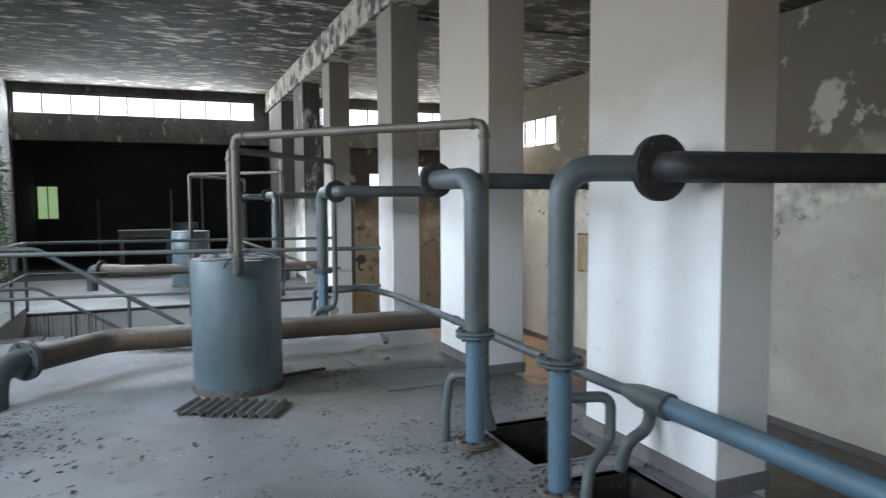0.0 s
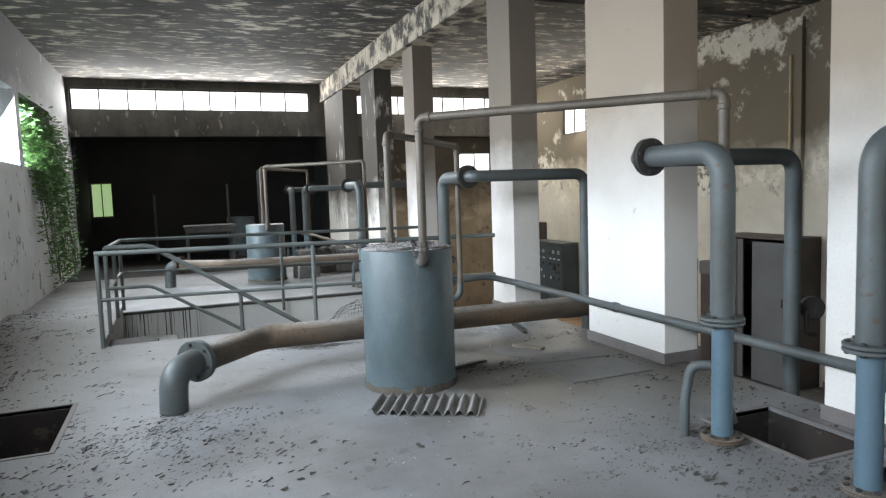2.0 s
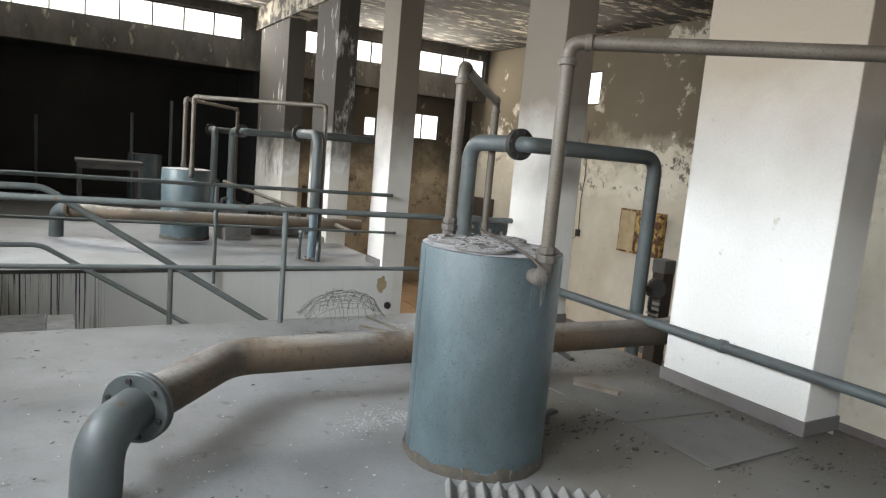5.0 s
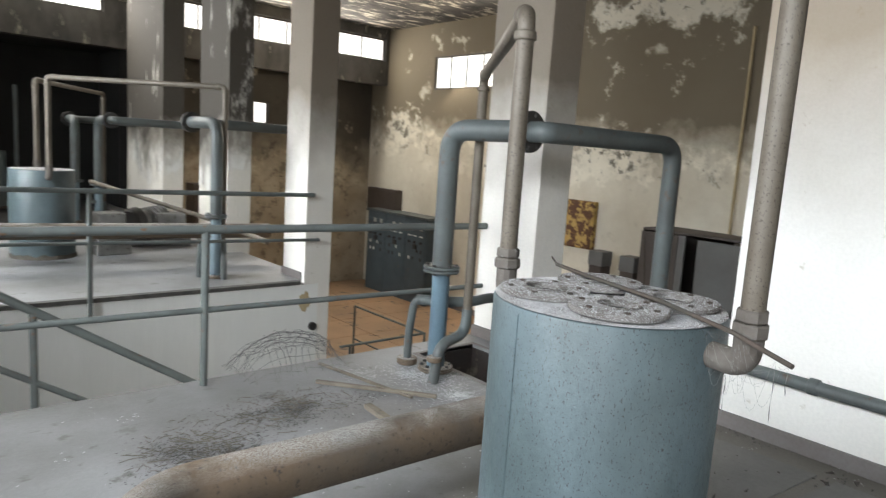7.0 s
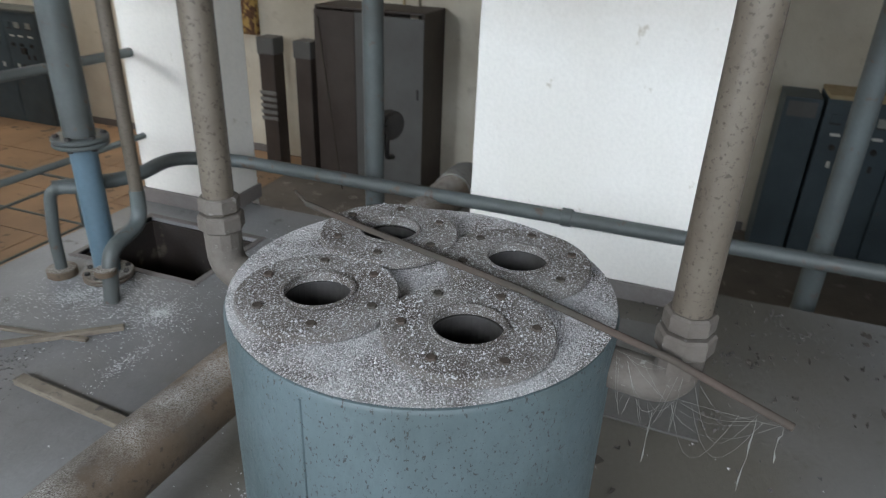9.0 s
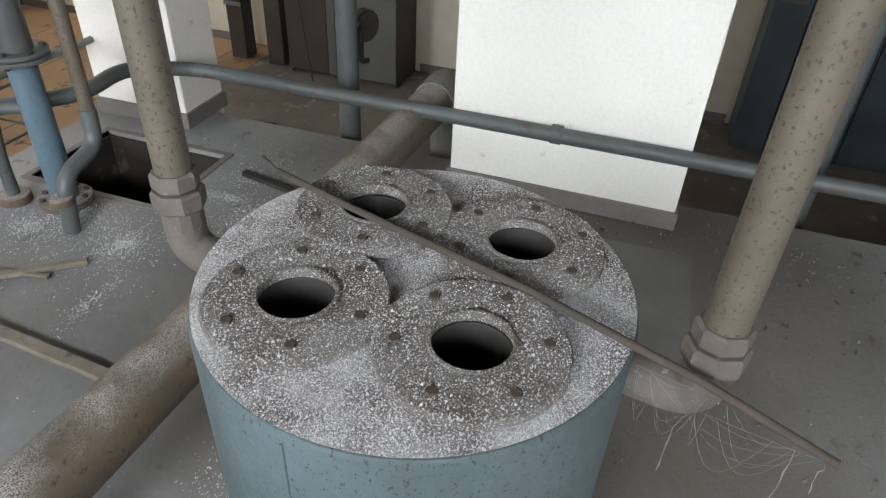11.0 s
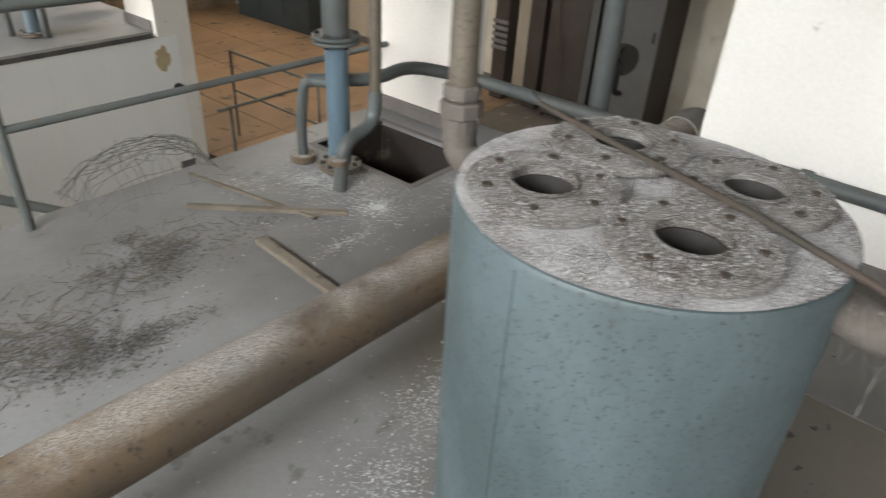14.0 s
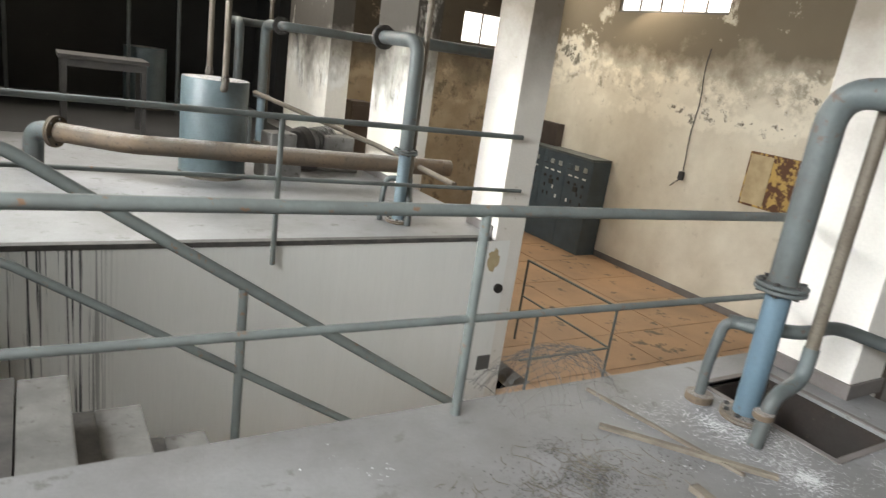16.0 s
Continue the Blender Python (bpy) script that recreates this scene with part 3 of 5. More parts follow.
# Linings and bottoms whose near-black colour carries the pits' inner shade.
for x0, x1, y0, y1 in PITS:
    pit = structure("pit_lining", wall_mesh("x", x0 + 0.001, 0.012, y0 + 0.001, y1 - 0.001, ZL, -0.02), "pit", "rusty steel lining of a floor pit, darkened for the shade inside", "pit")
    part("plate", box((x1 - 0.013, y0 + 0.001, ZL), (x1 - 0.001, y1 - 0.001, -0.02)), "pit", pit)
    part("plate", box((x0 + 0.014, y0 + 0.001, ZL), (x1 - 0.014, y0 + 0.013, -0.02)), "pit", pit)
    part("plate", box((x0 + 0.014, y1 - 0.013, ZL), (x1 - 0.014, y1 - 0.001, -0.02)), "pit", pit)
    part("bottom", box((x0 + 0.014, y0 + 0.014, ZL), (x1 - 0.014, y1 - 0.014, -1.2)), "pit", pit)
    f = 0.03
    for lo, hi in (((x0 - f, y0 - f), (x1 + f, y0)), ((x0 - f, y1), (x1 + f, y1 + f)), ((x0 - f, y0), (x0, y1)), ((x1, y0), (x1 + f, y1))):
        part("rim", box((*lo, -0.03), (*hi, 0.006)), "base", pit)

COLUMNS = [(2.805, 3.87, "white", 0), (5.235, 6.25, "white", 0), (7.675, 8.22, "tan_white", 0), (FY + 0.003, 11.42, "tan_white", 1), (12.9, 13.85, "sooty_white", 1), (15.35, 17.2, "sooty_white", 1), (0.37, 1.44, "white", 0), (-2.06, -1.0, "white", 0)]
for y0, y1, mat, far in COLUMNS:
    dx = 0.045 if y0 == FY + 0.003 else 0.0
    col = structure("column", box((CX0 + dx, y0, ZL), (CX1 + dx, y1, 3.59), 0.008), mat, "white plastered concrete column, soot stains high up" if not far else "plastered concrete column blackened by soot above", "column")
    fz = FZ if far else 0.0
    part("baseboard", box((CX0 + dx - 0.014, y0 - (0.014 if not far else -0.06), fz), (CX1 + dx + 0.014, y1 + 0.014, fz + 0.085), 0.004), "base", col)


def window(name, axis, at, u0, u1, z0, z1, panes, glass="sky", rows=1, label="strip window with thin steel bars and bright panes"):
    """A steel window with its bars and its panes."""
    w = thing(name, label, "window", kind="structure")

    def put(name_, a, b, c, d, e, mat):
        lo, hi = ((a, at + e, c), (b, at + e + 0.03, d)) if axis == "y" else ((at + e, a, c), (at + e + 0.03, b, d))
        return part(name_, box(lo, hi), mat, w)
    f = 0.035
    for a, b, c, d in ((u0, u1, z0, z0 + f), (u0, u1, z1 - f, z1), (u0, u0 + f, z0 + f, z1 - f), (u1 - f, u1, z0 + f, z1 - f)):
        put("window_frame", a, b, c, d, 0.0, "metal_frame")
    step = (u1 - u0) / panes
    for i in range(1, panes):
        put("glazing_bar", u0 + i * step - 0.012, u0 + i * step + 0.012, z0 + f, z1 - f, 0.0, "metal_frame")
    for i in range(panes):
        for k in range(rows):
            h = (z1 - z0) / rows
            lo, hi = (u0 + i * step, u0 + (i + 1) * step), (z0 + k * h, z0 + (k + 1) * h)
            p = put("pane", lo[0], lo[1], hi[0], hi[1], 0.04, glass)
            p.visible_shadow = False
    return w


window("window_1", "y", YN + 0.07, -3.14, 1.97, 3.34, 3.83, 9)
window("window_2", "y", YN + 0.07, 3.0, 7.86, 3.30, 3.80, 8)
window("window_3", "x", XE + 0.02, 13.44, 15.84, 2.645, 3.32, 5)
window("window_6", "y", YN + 0.67, 5.0, 5.34, 1.70, 2.17, 1)
window("window_7", "y", YN + 0.67, 6.07, 7.05, 1.74, 2.38, 2)
window("window_8", "y", YN + 2.43, -3.13, -2.62, 0.965, 1.84, 2, "green", label="small window with green foliage light behind it")

# stairs down from the landing, along the near platform
st = thing("stairs", "concrete stairs descending from the landing to the lower floor", "stairs", kind="structure")
part("top_step", box((-1.898, PY + 0.035, -0.3), (-1.425, PY + 0.86, -0.10)), "debris", st)
for i in range(8):
    x = -1.42 + i * 0.29
    z = -0.11 - 0.19 * i
    part("step", box((x, PY + 0.035, z - 0.07), (x + 0.19, PY + 0.86, z), 0.01), "asbestos", st)
    # Dark box that stands in for shade and dirt in the open riser gap.
    part("gap_shade_backing", box((x + 0.192, PY + 0.035, z - 0.30), (x + 0.288, PY + 0.86, z - 0.192)), "debris", st)


# ---- railings ----
def railing(name, label, posts, bars, r=0.021):
    ob = thing(name, label, "railing")
    for a, b in posts:
        part("post", tube((a, b), r), "rail", ob, smooth=True)
    for pts, rr in bars:
        part("rail", tube(pts, rr, 0.06 if len(pts) > 2 else 0, 14), "rail", ob, smooth=True)
    return ob


RY = 8.165
railing("railing", "grey-green painted tubular steel railing along the platform edge",
        [((-1.88, RY, 0), (-1.88, RY, 0.90)), ((0.142, RY, 0), (0.142, RY, 0.87))],
        [(((-1.90, RY, 0.90), (2.248, RY, 0.848)), 0.024), (((-1.90, RY, 0.46), (2.248, RY, 0.397)), 0.017)])
SY = 8.95
railing("railing", "grey-green tubular handrail sloping down the stairs",
        [((-1.88, SY, 0), (-1.88, SY, 0.90)), ((-0.547, SY, -1.0), (-0.547, SY, 0.31))],
        [(((-1.88, SY, 0.90), (-1.45, SY, 0.90), (1.5, SY, -1.0)), 0.026), (((-1.88, SY, 0.47), (-1.46, SY, 0.47), (1.3, SY, -1.27)), 0.019)])
railing("railing", "grey-green tubular steel railing round the stairwell",
        [((-1.88, FY - 0.10, -0.05), (-1.88, FY - 0.10, 0.87)), ((-1.88, 9.9, 0), (-1.88, 9.9, 0.88)), ((0.18, FY - 0.11, -0.25), (0.18, FY - 0.11, 0.85))],
        [(((-1.88, SY, 0.89), (-1.88, FY - 0.11, 0.87), (2.32, FY - 0.11, 0.835)), 0.022),
         (((-1.88, SY, 0.46), (-1.88, FY - 0.11, 0.45), (2.40, FY - 0.11, 0.36)), 0.016)])
railing("railing", "thin rusty angle-iron railing round a floor opening",
        [((3.81, 10.67, ZL), (3.81, 10.67, -0.81)), ((2.75, 10.67, ZL), (2.75, 10.67, -0.81)), ((3.81, 12.2, ZL), (3.81, 12.2, -0.81))],
        [(((2.62, 10.67, -0.81), (3.81, 10.67, -0.81)), 0.014), (((2.62, 10.67, -1.27), (3.81, 10.67, -1.27)), 0.012),
         (((3.81, 10.67, -0.81), (3.81, 12.2, -0.81)), 0.014), (((3.81, 10.67, -1.27), (3.81, 12.2, -1.27)), 0.012)], 0.014)


# ---- drums and pipes ----
def drum(x, y, z, holes=True, label="blue-green painted steel drum with four flanged holes on its crusted lid"):
    d = thing("steel_drum", label, "drum", (x, y, z))
    r, h = 0.327, 0.987
    bm = bmesh.new()
    seg = 64
    prof = [(r + 0.004, 0.0), (r + 0.004, 0.03), (r, 0.035), (r, h - 0.012), (r - 0.004, h - 0.004), (r - 0.01, h - 0.002)]
    loops = [[bm.verts.new((a * math.cos(2 * math.pi * i / seg), a * math.sin(2 * math.pi * i / seg), b)) for i in range(seg)] for a, b in prof]
    for a, b in zip(loops, loops[1:]):
        for i in range(seg):
            j = (i + 1) % seg
            bm.faces.new((a[i], a[j], b[j], b[i]))
    part("body", bm, "drum", d, smooth=True)
    bm = bmesh.new()
    loops = []
    for k, (a, b) in enumerate(((0.012, 0.0), (0.010, 0.5), (0.0045, 1.0))):
        loops.append([bm.verts.new(((r + a + 0.018 * (1 - b) * max(0, noise.noise((i * 0.35, 1.7, 0)))) * math.cos(2 * math.pi * i / seg), (r + a + 0.018 * (1 - b) * max(0, noise.noise((i * 0.35, 1.7, 0)))) * math.sin(2 * math.pi * i / seg), b * (0.045 + 0.03 * noise.noise((i * 0.4, 5, 0))))) for i in range(seg)])
    for a, b in zip(loops, loops[1:]):
        for i in range(seg):
            j = (i + 1) % seg
            bm.faces.new((a[i], a[j], b[j], b[i]))
    part("dirt_skirt", bm, "dirt", d, "brown dirt caked round the foot", True)
    w = radians(172)
    part("weld_seam", tube(((r * math.cos(w), r * math.sin(w), 0.02), (r * math.cos(w), r * math.sin(w), h - 0.02)), 0.0025, 0, 6), "drum", d)
    spots_ = ((0.123, -0.130), (-0.122, 0.132), (-0.126, -0.122), (0.126, 0.122)) if holes else ()
    bm = bmesh.new()
    edges = []
    for a, b, rr in ((0, 0, r - 0.004), *((a, b, 0.055) for a, b in spots_)):
        ring = [bm.verts.new((a + rr * math.cos(2 * math.pi * i / 48), b + rr * math.sin(2 * math.pi * i / 48), h)) for i in range(48)]
        edges += [bm.edges.new((ring[i], ring[(i + 1) % 48])) for i in range(48)]
    bmesh.ops.triangle_fill(bm, use_beauty=True, edges=edges, normal=(0, 0, 1))
    part("lid", bm, "drum_top", d, "rusty lid crusted with white lime")
    if holes:
        for i, (a, b) in enumerate(spots_):
            p = part("plate", disc((a, b, h + 0.009 + 0.002 * i), (0, 0, 1), 0.130, 0.017, 48, 0.003, 0.056), "crust", d)
            q = part("collar", disc((a, b, h + 0.020 + 0.002 * i), (0, 0, 1), 0.060, 0.004, 32, 0.0015, 0.053), "crust", p)
            # Dark sleeve and black disc put the hole's inner shade into colour.
            part("shaded_sleeve", disc((a, b, h - 0.07), (0, 0, 1), 0.060, 0.15, 32, 0.001, 0.054), "dark", p)
            part("hole_shade_disc", disc((a, b, h - 0.15), (0, 0, 1), 0.060, 0.006, 24, 0.001), "cable", p)
            for k in range(6):
                w = 2 * math.pi * (k + 0.4 * i) / 6
                part("bolt_hole", disc((a + 0.1 * math.cos(w), b + 0.1 * math.sin(w), h + 0.019 + 0.002 * i), (0, 0, 1), 0.0085, 0.005, 6, 0.001), "rust_bar", p)
    return d


DX, DY = 0.365, 5.728
drum(DX, DY, 0)
drum(0.27, 13.30, FZ, False, "pale blue-green steel drum on the far platform")


def hex_union(parent, x, y, z, r):
    bm = add_disc(bmesh.new(), (x, y, z), (0, 0, 1), r * 1.38, 0.034, 8, 0.004)
    add_disc(bm, (x, y, z + 0.035), (0, 0, 1), r * 1.22, 0.03, 8, 0.004)
    add_disc(bm, (x, y, z - 0.035), (0, 0, 1), r * 1.12, 0.04, 12, 0.004)
    return part("union_nut", bm, "nut", parent, "rusty hexagonal pipe union")


def vent_pipe(a, top, b, foot, tail, label, DX=DX, DY=DY, base=0.0):
    """The pipe from a drum's side up, across and down beside a riser."""
    t = thing("vent_pipe", label, "pipe")
    s = 1 if a[1] > DY else -1
    part("elbow", tube(((DX, DY + s * 0.29, base + 0.915), (a[0], a[1], base + 0.915), (a[0], a[1], base + 1.01)), 0.034, 0.05), "nut", t, smooth=True)
    hex_union(t, a[0], a[1], base + (1.022 if s > 0 else 1.004), 0.031)
    part("pipe", tube(((a[0], a[1], base + 1.022), (a[0], a[1], top), (b[0], b[1], top), (b[0], b[1], foot)), 0.0285, 0.05), "galv", t, smooth=True)
    for p in ((a[0], a[1], top), (b[0], b[1], top)):
        part("corner_fitting", add_disc(disc((p[0], p[1], top - 0.075), (0, 0, 1), 0.036, 0.03, 16), Vector(p) + (Vector((b[0] - a[0], b[1] - a[1], 0)).normalized() * (0.075 if p[0] == a[0] else -0.075)), (b[0] - a[0], b[1] - a[1], 0), 0.036, 0.03, 16), "galv", t, smooth=True)
    part("tail_pipe", tube(tail, 0.033, 0.07), "grey", t, smooth=True)
    return t


def riser(leg, turn, far_leg, z0, top, far_z, label, stub, cross="grey", disc_r=0.112, cross_r=0.056):
    """A pump pipe: a blue leg with a bolted joint, an arch above, a second leg."""
    t = thing("riser_pipe", label, "pipe")
    x, y = leg
    s = 1 if turn[1] > y else -1
    flange(t, (x, y, z0 + 0.02), (0, 0, 1), 0.11, "rust", 8, 0.014, 0.002, "base_flange")
    part("lower_pipe", tube(((x, y, z0 + 0.03), (x, y, z0 + 0.64)), 0.055, 0, 24), "blue" if y < 9 else "blue_faded", t, "blue painted pipe", True)
    flange(t, (x, y, z0 + 0.655), (0, 0, 1), 0.112, "grey", 6, 0.018, 0.004)
    part("upper_pipe", tube(((x, y, z0 + 0.67), (x, y, top), (turn[0], turn[1] - s * 0.02, top)), 0.062, 0.15, 24), "grey", t, smooth=True)
    flange(t, (turn[0], turn[1], top), (0, 1, 0), disc_r, "dark", 8, 0.02)
    part("cross_pipe", tube(((turn[0], turn[1] + s * 0.02, top), (turn[0], turn[1] + s * 0.12, top), (far_leg[0], far_leg[1], top), (far_leg[0], far_leg[1], far_z)), cross_r, 0.13, 24), cross, t, smooth=True)
    part("drain_pipe", tube(stub, 0.026, 0.06), "grey", t, smooth=True)
    gx, gy, gz = far_leg[0] + 0.17, far_leg[1] - 0.02, z0 + 0.46
    part("gauge_stub", tube(((far_leg[0], far_leg[1], gz), (gx - 0.02, gy, gz)), 0.018), "dark", t, smooth=True)
    part("gauge", add_disc(disc((gx, gy, gz), (0.45, 0.9, 0), 0.085, 0.05), (gx - 0.013, gy - 0.026, gz), (0.45, 0.9, 0), 0.075, 0.012), "dark", t, "black round pressure gauge", True)
    part("valve", tube(((gx - 0.05, gy, gz - 0.02), (gx - 0.05, gy, gz - 0.18), (gx + 0.03, gy, gz - 0.2)), 0.016, 0.03), "dark", t, smooth=True)
    return t


riser((1.498, 3.875), (1.489, 4.446), (2.868, 4.633), 0.0, 1.544, ZL, "blue-grey pump riser pipe with bolted flanges",
      ((1.498, 3.915, 0.40), (1.40, 4.00, 0.40), (1.374, 4.02, 0.20), (1.374, 4.02, 0.0)))
main = riser((1.456, 7.72), (1.469, 7.10), (2.703, 6.97), 0.0, 1.508, ZL, "blue-grey pump riser pipe arching over the platform edge",
      ((1.456, 7.76, 0.43), (1.40, 7.90, 0.43), (1.383, 7.92, 0.2), (1.383, 7.92, 0.02)))
riser((1.59, 3.12), (2.03, 2.97), (3.70, 2.60), 0.0, 1.56, ZL, "dark blue-grey pump riser pipe beside a pit",
      ((1.57, 3.12, 0.48), (1.82, 3.04, 0.48), (1.82, 3.04, 0.26), (1.64, 2.95, 0.2), (1.60, 2.93, 0.0)), "dark", 0.155, 0.072)
vent_pipe((0.376, 6.144), 1.83, (1.554, 7.566), 0.40, ((1.554, 7.566, 0.42), (1.54, 7.56, 0.27), (1.33, 7.545, 0.23), (1.288, 7.542, 0.0)), "weathered galvanised vent pipe rising from the drum")
vent_pipe((0.342, 5.305), 1.86, (1.608, 3.982), 0.40, ((1.608, 3.982, 0.40), (1.608, 3.982, 0.22), (1.64, 3.95, 0.05)), "weathered galvanised vent pipe crossing above the floor")

# the long thin pipe along the columns
t = thing("service_pipe", "blue-grey service pipe running along the columns", "pipe")
part("pipe", tube(((1.40, 7.88, 0.43), (1.66, 7.66, 0.43), (1.90, 7.68, 0.45), (2.19, 7.52, 0.37), (2.20, 3.4, 0.365)), 0.033, 0.12), "grey", t, smooth=True)
part("wide_pipe", tube(((2.20, 3.10, 0.37), (2.20, -4.4, 0.37)), 0.055), "blue", t, smooth=True)
part("reducer", tube(((2.20, 3.42, 0.37), (2.20, 3.3, 0.37), (2.20, 3.15, 0.37), (2.20, 3.07, 0.37)), [0.036, 0.062, 0.066, 0.07], 0, 20), "grey", t, smooth=True)
part("coupling", disc((2.20, 5.78, 0.368), (0, 1, 0), 0.041, 0.05, 18), "grey", t, smooth=True)
part("drain_pipe", tube(((2.20, 3.22, 0.35), (2.20, 3.22, 0.22), (2.07, 3.24, 0.15), (2.05, 3.26, 0.0)), 0.033, 0.06), "grey", t, smooth=True)

# the thick rusty pipe behind the drum
t = thing("suction_pipe", "thick rusty brown pipe bending down through the floor", "pipe")
part("pipe", tube(((2.50, 6.42, 0.275), (-0.60, 6.58, 0.268), (-1.08, 6.03, 0.268)), 0.095, 0.12, 24), "rust", t, smooth=True)
flange(t, (-1.09, 6.015, 0.274), (0.62, 0.78, 0), 0.145, "grey", 6, 0.024)
part("elbow", tube(((-1.10, 6.00, 0.274), (-1.24, 5.81, 0.26), (-1.25, 5.79, 0.0)), 0.09, 0.16, 24), "grey", t, smooth=True)
part("end_elbow", tube(((2.48, 6.42, 0.275), (2.78, 6.42, 0.275), (2.78, 6.42, ZL)), 0.104, 0.16, 24), "asbestos", t, smooth=True)
part("drain_flange", disc((1.383, 7.92, 0.022), (0, 0, 1), 0.065, 0.04, 24), "rust", main, smooth=True)
part("drain_flange", disc((1.288, 7.542, 0.15), (0, 0, 1), 0.045, 0.03, 20), "rust", main, smooth=True)

# ---- the far platform ----
riser((1.52, 11.43), (1.49, 12.08), (2.95, 12.2), FZ, 1.51, FZ, "pale blue-grey pump riser pipe on the far platform",
      ((1.52, 11.47, 0.30), (1.40, 11.51, 0.30), (1.38, 11.52, 0.1), (1.38, 11.52, FZ)))
riser((1.38, 15.50), (1.40, 14.9), (2.95, 14.8), FZ, 1.50, FZ, "grey pump riser pipe deep in the hall",
      ((1.38, 15.5, 0.30), (1.23, 15.45, 0.30), (1.23, 15.45, FZ)))
riser((1.23, 16.25), (1.25, 16.7), (2.43, 16.8), FZ, 1.50, FZ, "grey pump riser pipe near the burnt wall",
      ((1.23, 16.25, 0.30), (1.08, 16.2, 0.30), (1.08, 16.2, FZ)))
vent_pipe((0.27, 12.92), 1.88, (1.62, 11.484), 0.30, ((1.62, 11.484, 0.30), (1.62, 11.46, 0.16), (1.57, 11.33, 0.1), (1.56, 11.31, FZ)), "rusty thin vent pipe on the far platform", 0.27, 13.30, FZ)
vent_pipe((0.29, 13.71), 1.88, (1.47, 15.58), 0.30, ((1.47, 15.58, 0.30), (1.47, 15.58, FZ)), "weathered vent pipe on the far platform", 0.27, 13.30, FZ)
t = thing("suction_pipe", "thick rusty brown pipe on the far platform", "pipe")
part("pipe", tube(((2.55, 12.30, 0.26), (-0.60, 12.68, 0.28), (-1.13, 13.12, 0.28)), 0.088, 0.14, 24), "rust", t, smooth=True)
flange(t, (-1.15, 13.14, 0.28), (0.77, -0.64, 0), 0.145, "rust", 6, 0.02)
part("elbow", tube(((-1.16, 13.15, 0.28), (-1.32, 13.30, 0.26), (-1.33, 13.31, FZ)), 0.088, 0.14, 24), "grey", t, smooth=True)
t = thing("service_pipe", "pale thin pipe sloping beside the far columns", "pipe")
part("pipe", tube(((1.2, 15.2, 0.62), (2.16, 13.3, 0.30), (2.16, 11.55, 0.24)), 0.03, 0.1), "galv", t, smooth=True)


def plinth(x, y, sx, sy, h, rz, label):
    bm = box((-sx, -sy, 0), (sx, sy, h * 0.45), 0.02)
    add_box(bm, (-sx * 0.8, -sy * 0.8, h * 0.44), (sx * 0.75, sy * 0.8, h), 0.03)
    ob = tagged(part("plinth", bm, "asbestos"), label, "plinth")
    ob.matrix_world = pose(x, y, FZ, 0, 0, rz)
    return ob


plinth(0.95, 13.25, 0.20, 0.17, 0.50, 8, "broken pale concrete machine plinth on the far platform")
plinth(1.87, 13.85, 0.24, 0.2, 0.42, -12, "low pale concrete machine plinth beside a pump")
t = thing("pump", "rusty dark pump with a motor on the far platform", "pump", (1.42, 13.85, FZ), 20)
part("casing", add_disc(disc((0, 0, 0.30), (1, 0, 0.2), 0.19, 0.16, 24, 0.03), (0.1, 0, 0.31), (1, 0, 0.2), 0.11, 0.14, 20, 0.01), "dark", t, smooth=True)
part("motor", tube(((0.1, 0, 0.31), (0.42, 0, 0.35)), [0.13, 0.15], 0, 20), "asbestos", t, smooth=True)
part("foot", box((-0.15, -0.14, 0), (0.42, 0.14, 0.14), 0.01), "debris", t)
for k in range(5):
    part("fin", disc((0.16 + k * 0.055, 0, 0.32 + k * 0.006), (1, 0, 0.12), 0.165, 0.008, 20, 0.001), "asbestos", t)


def table(x, y, sx, sy, h, label):
    t = thing("work_table", label, "table", (x, y, FZ))
    part("tabletop", box((-sx, -sy, h - 0.05), (sx, sy, h), 0.006), "table", t)
    part("apron", box((-sx * 0.94, -sy * 0.9, h - 0.14), (sx * 0.94, -sy * 0.9 + 0.025, h - 0.051)), "table", t)
    for a in (-1, 1):
        for b in (-1, 1):
            part("leg", box((a * sx * 0.88 - 0.03, b * sy * 0.8 - 0.03, 0), (a * sx * 0.88 + 0.03, b * sy * 0.8 + 0.03, h - 0.051), 0.004), "table", t)
    return t


# The table's dark colour carries the shade it stands in.
table(-0.55, 15.8, 0.50, 0.35, 0.93, "old wooden work table by the burnt recess, darkened for its shade")
drum(0.3, 18.5, FZ, False, "soot-dark steel drum in the burnt recess")
t = thing("pipe_stand", "dark thin standing pipes in the burnt recess", "pipe")
for x, y, h in ((0.0, 18.1, 1.7), (0.7, 17.9, 2.0), (-1.65, 18.8, 1.5)):
    part("pipe", tube(((x, y, FZ), (x, y, h)), 0.03), "grey", t, smooth=True)


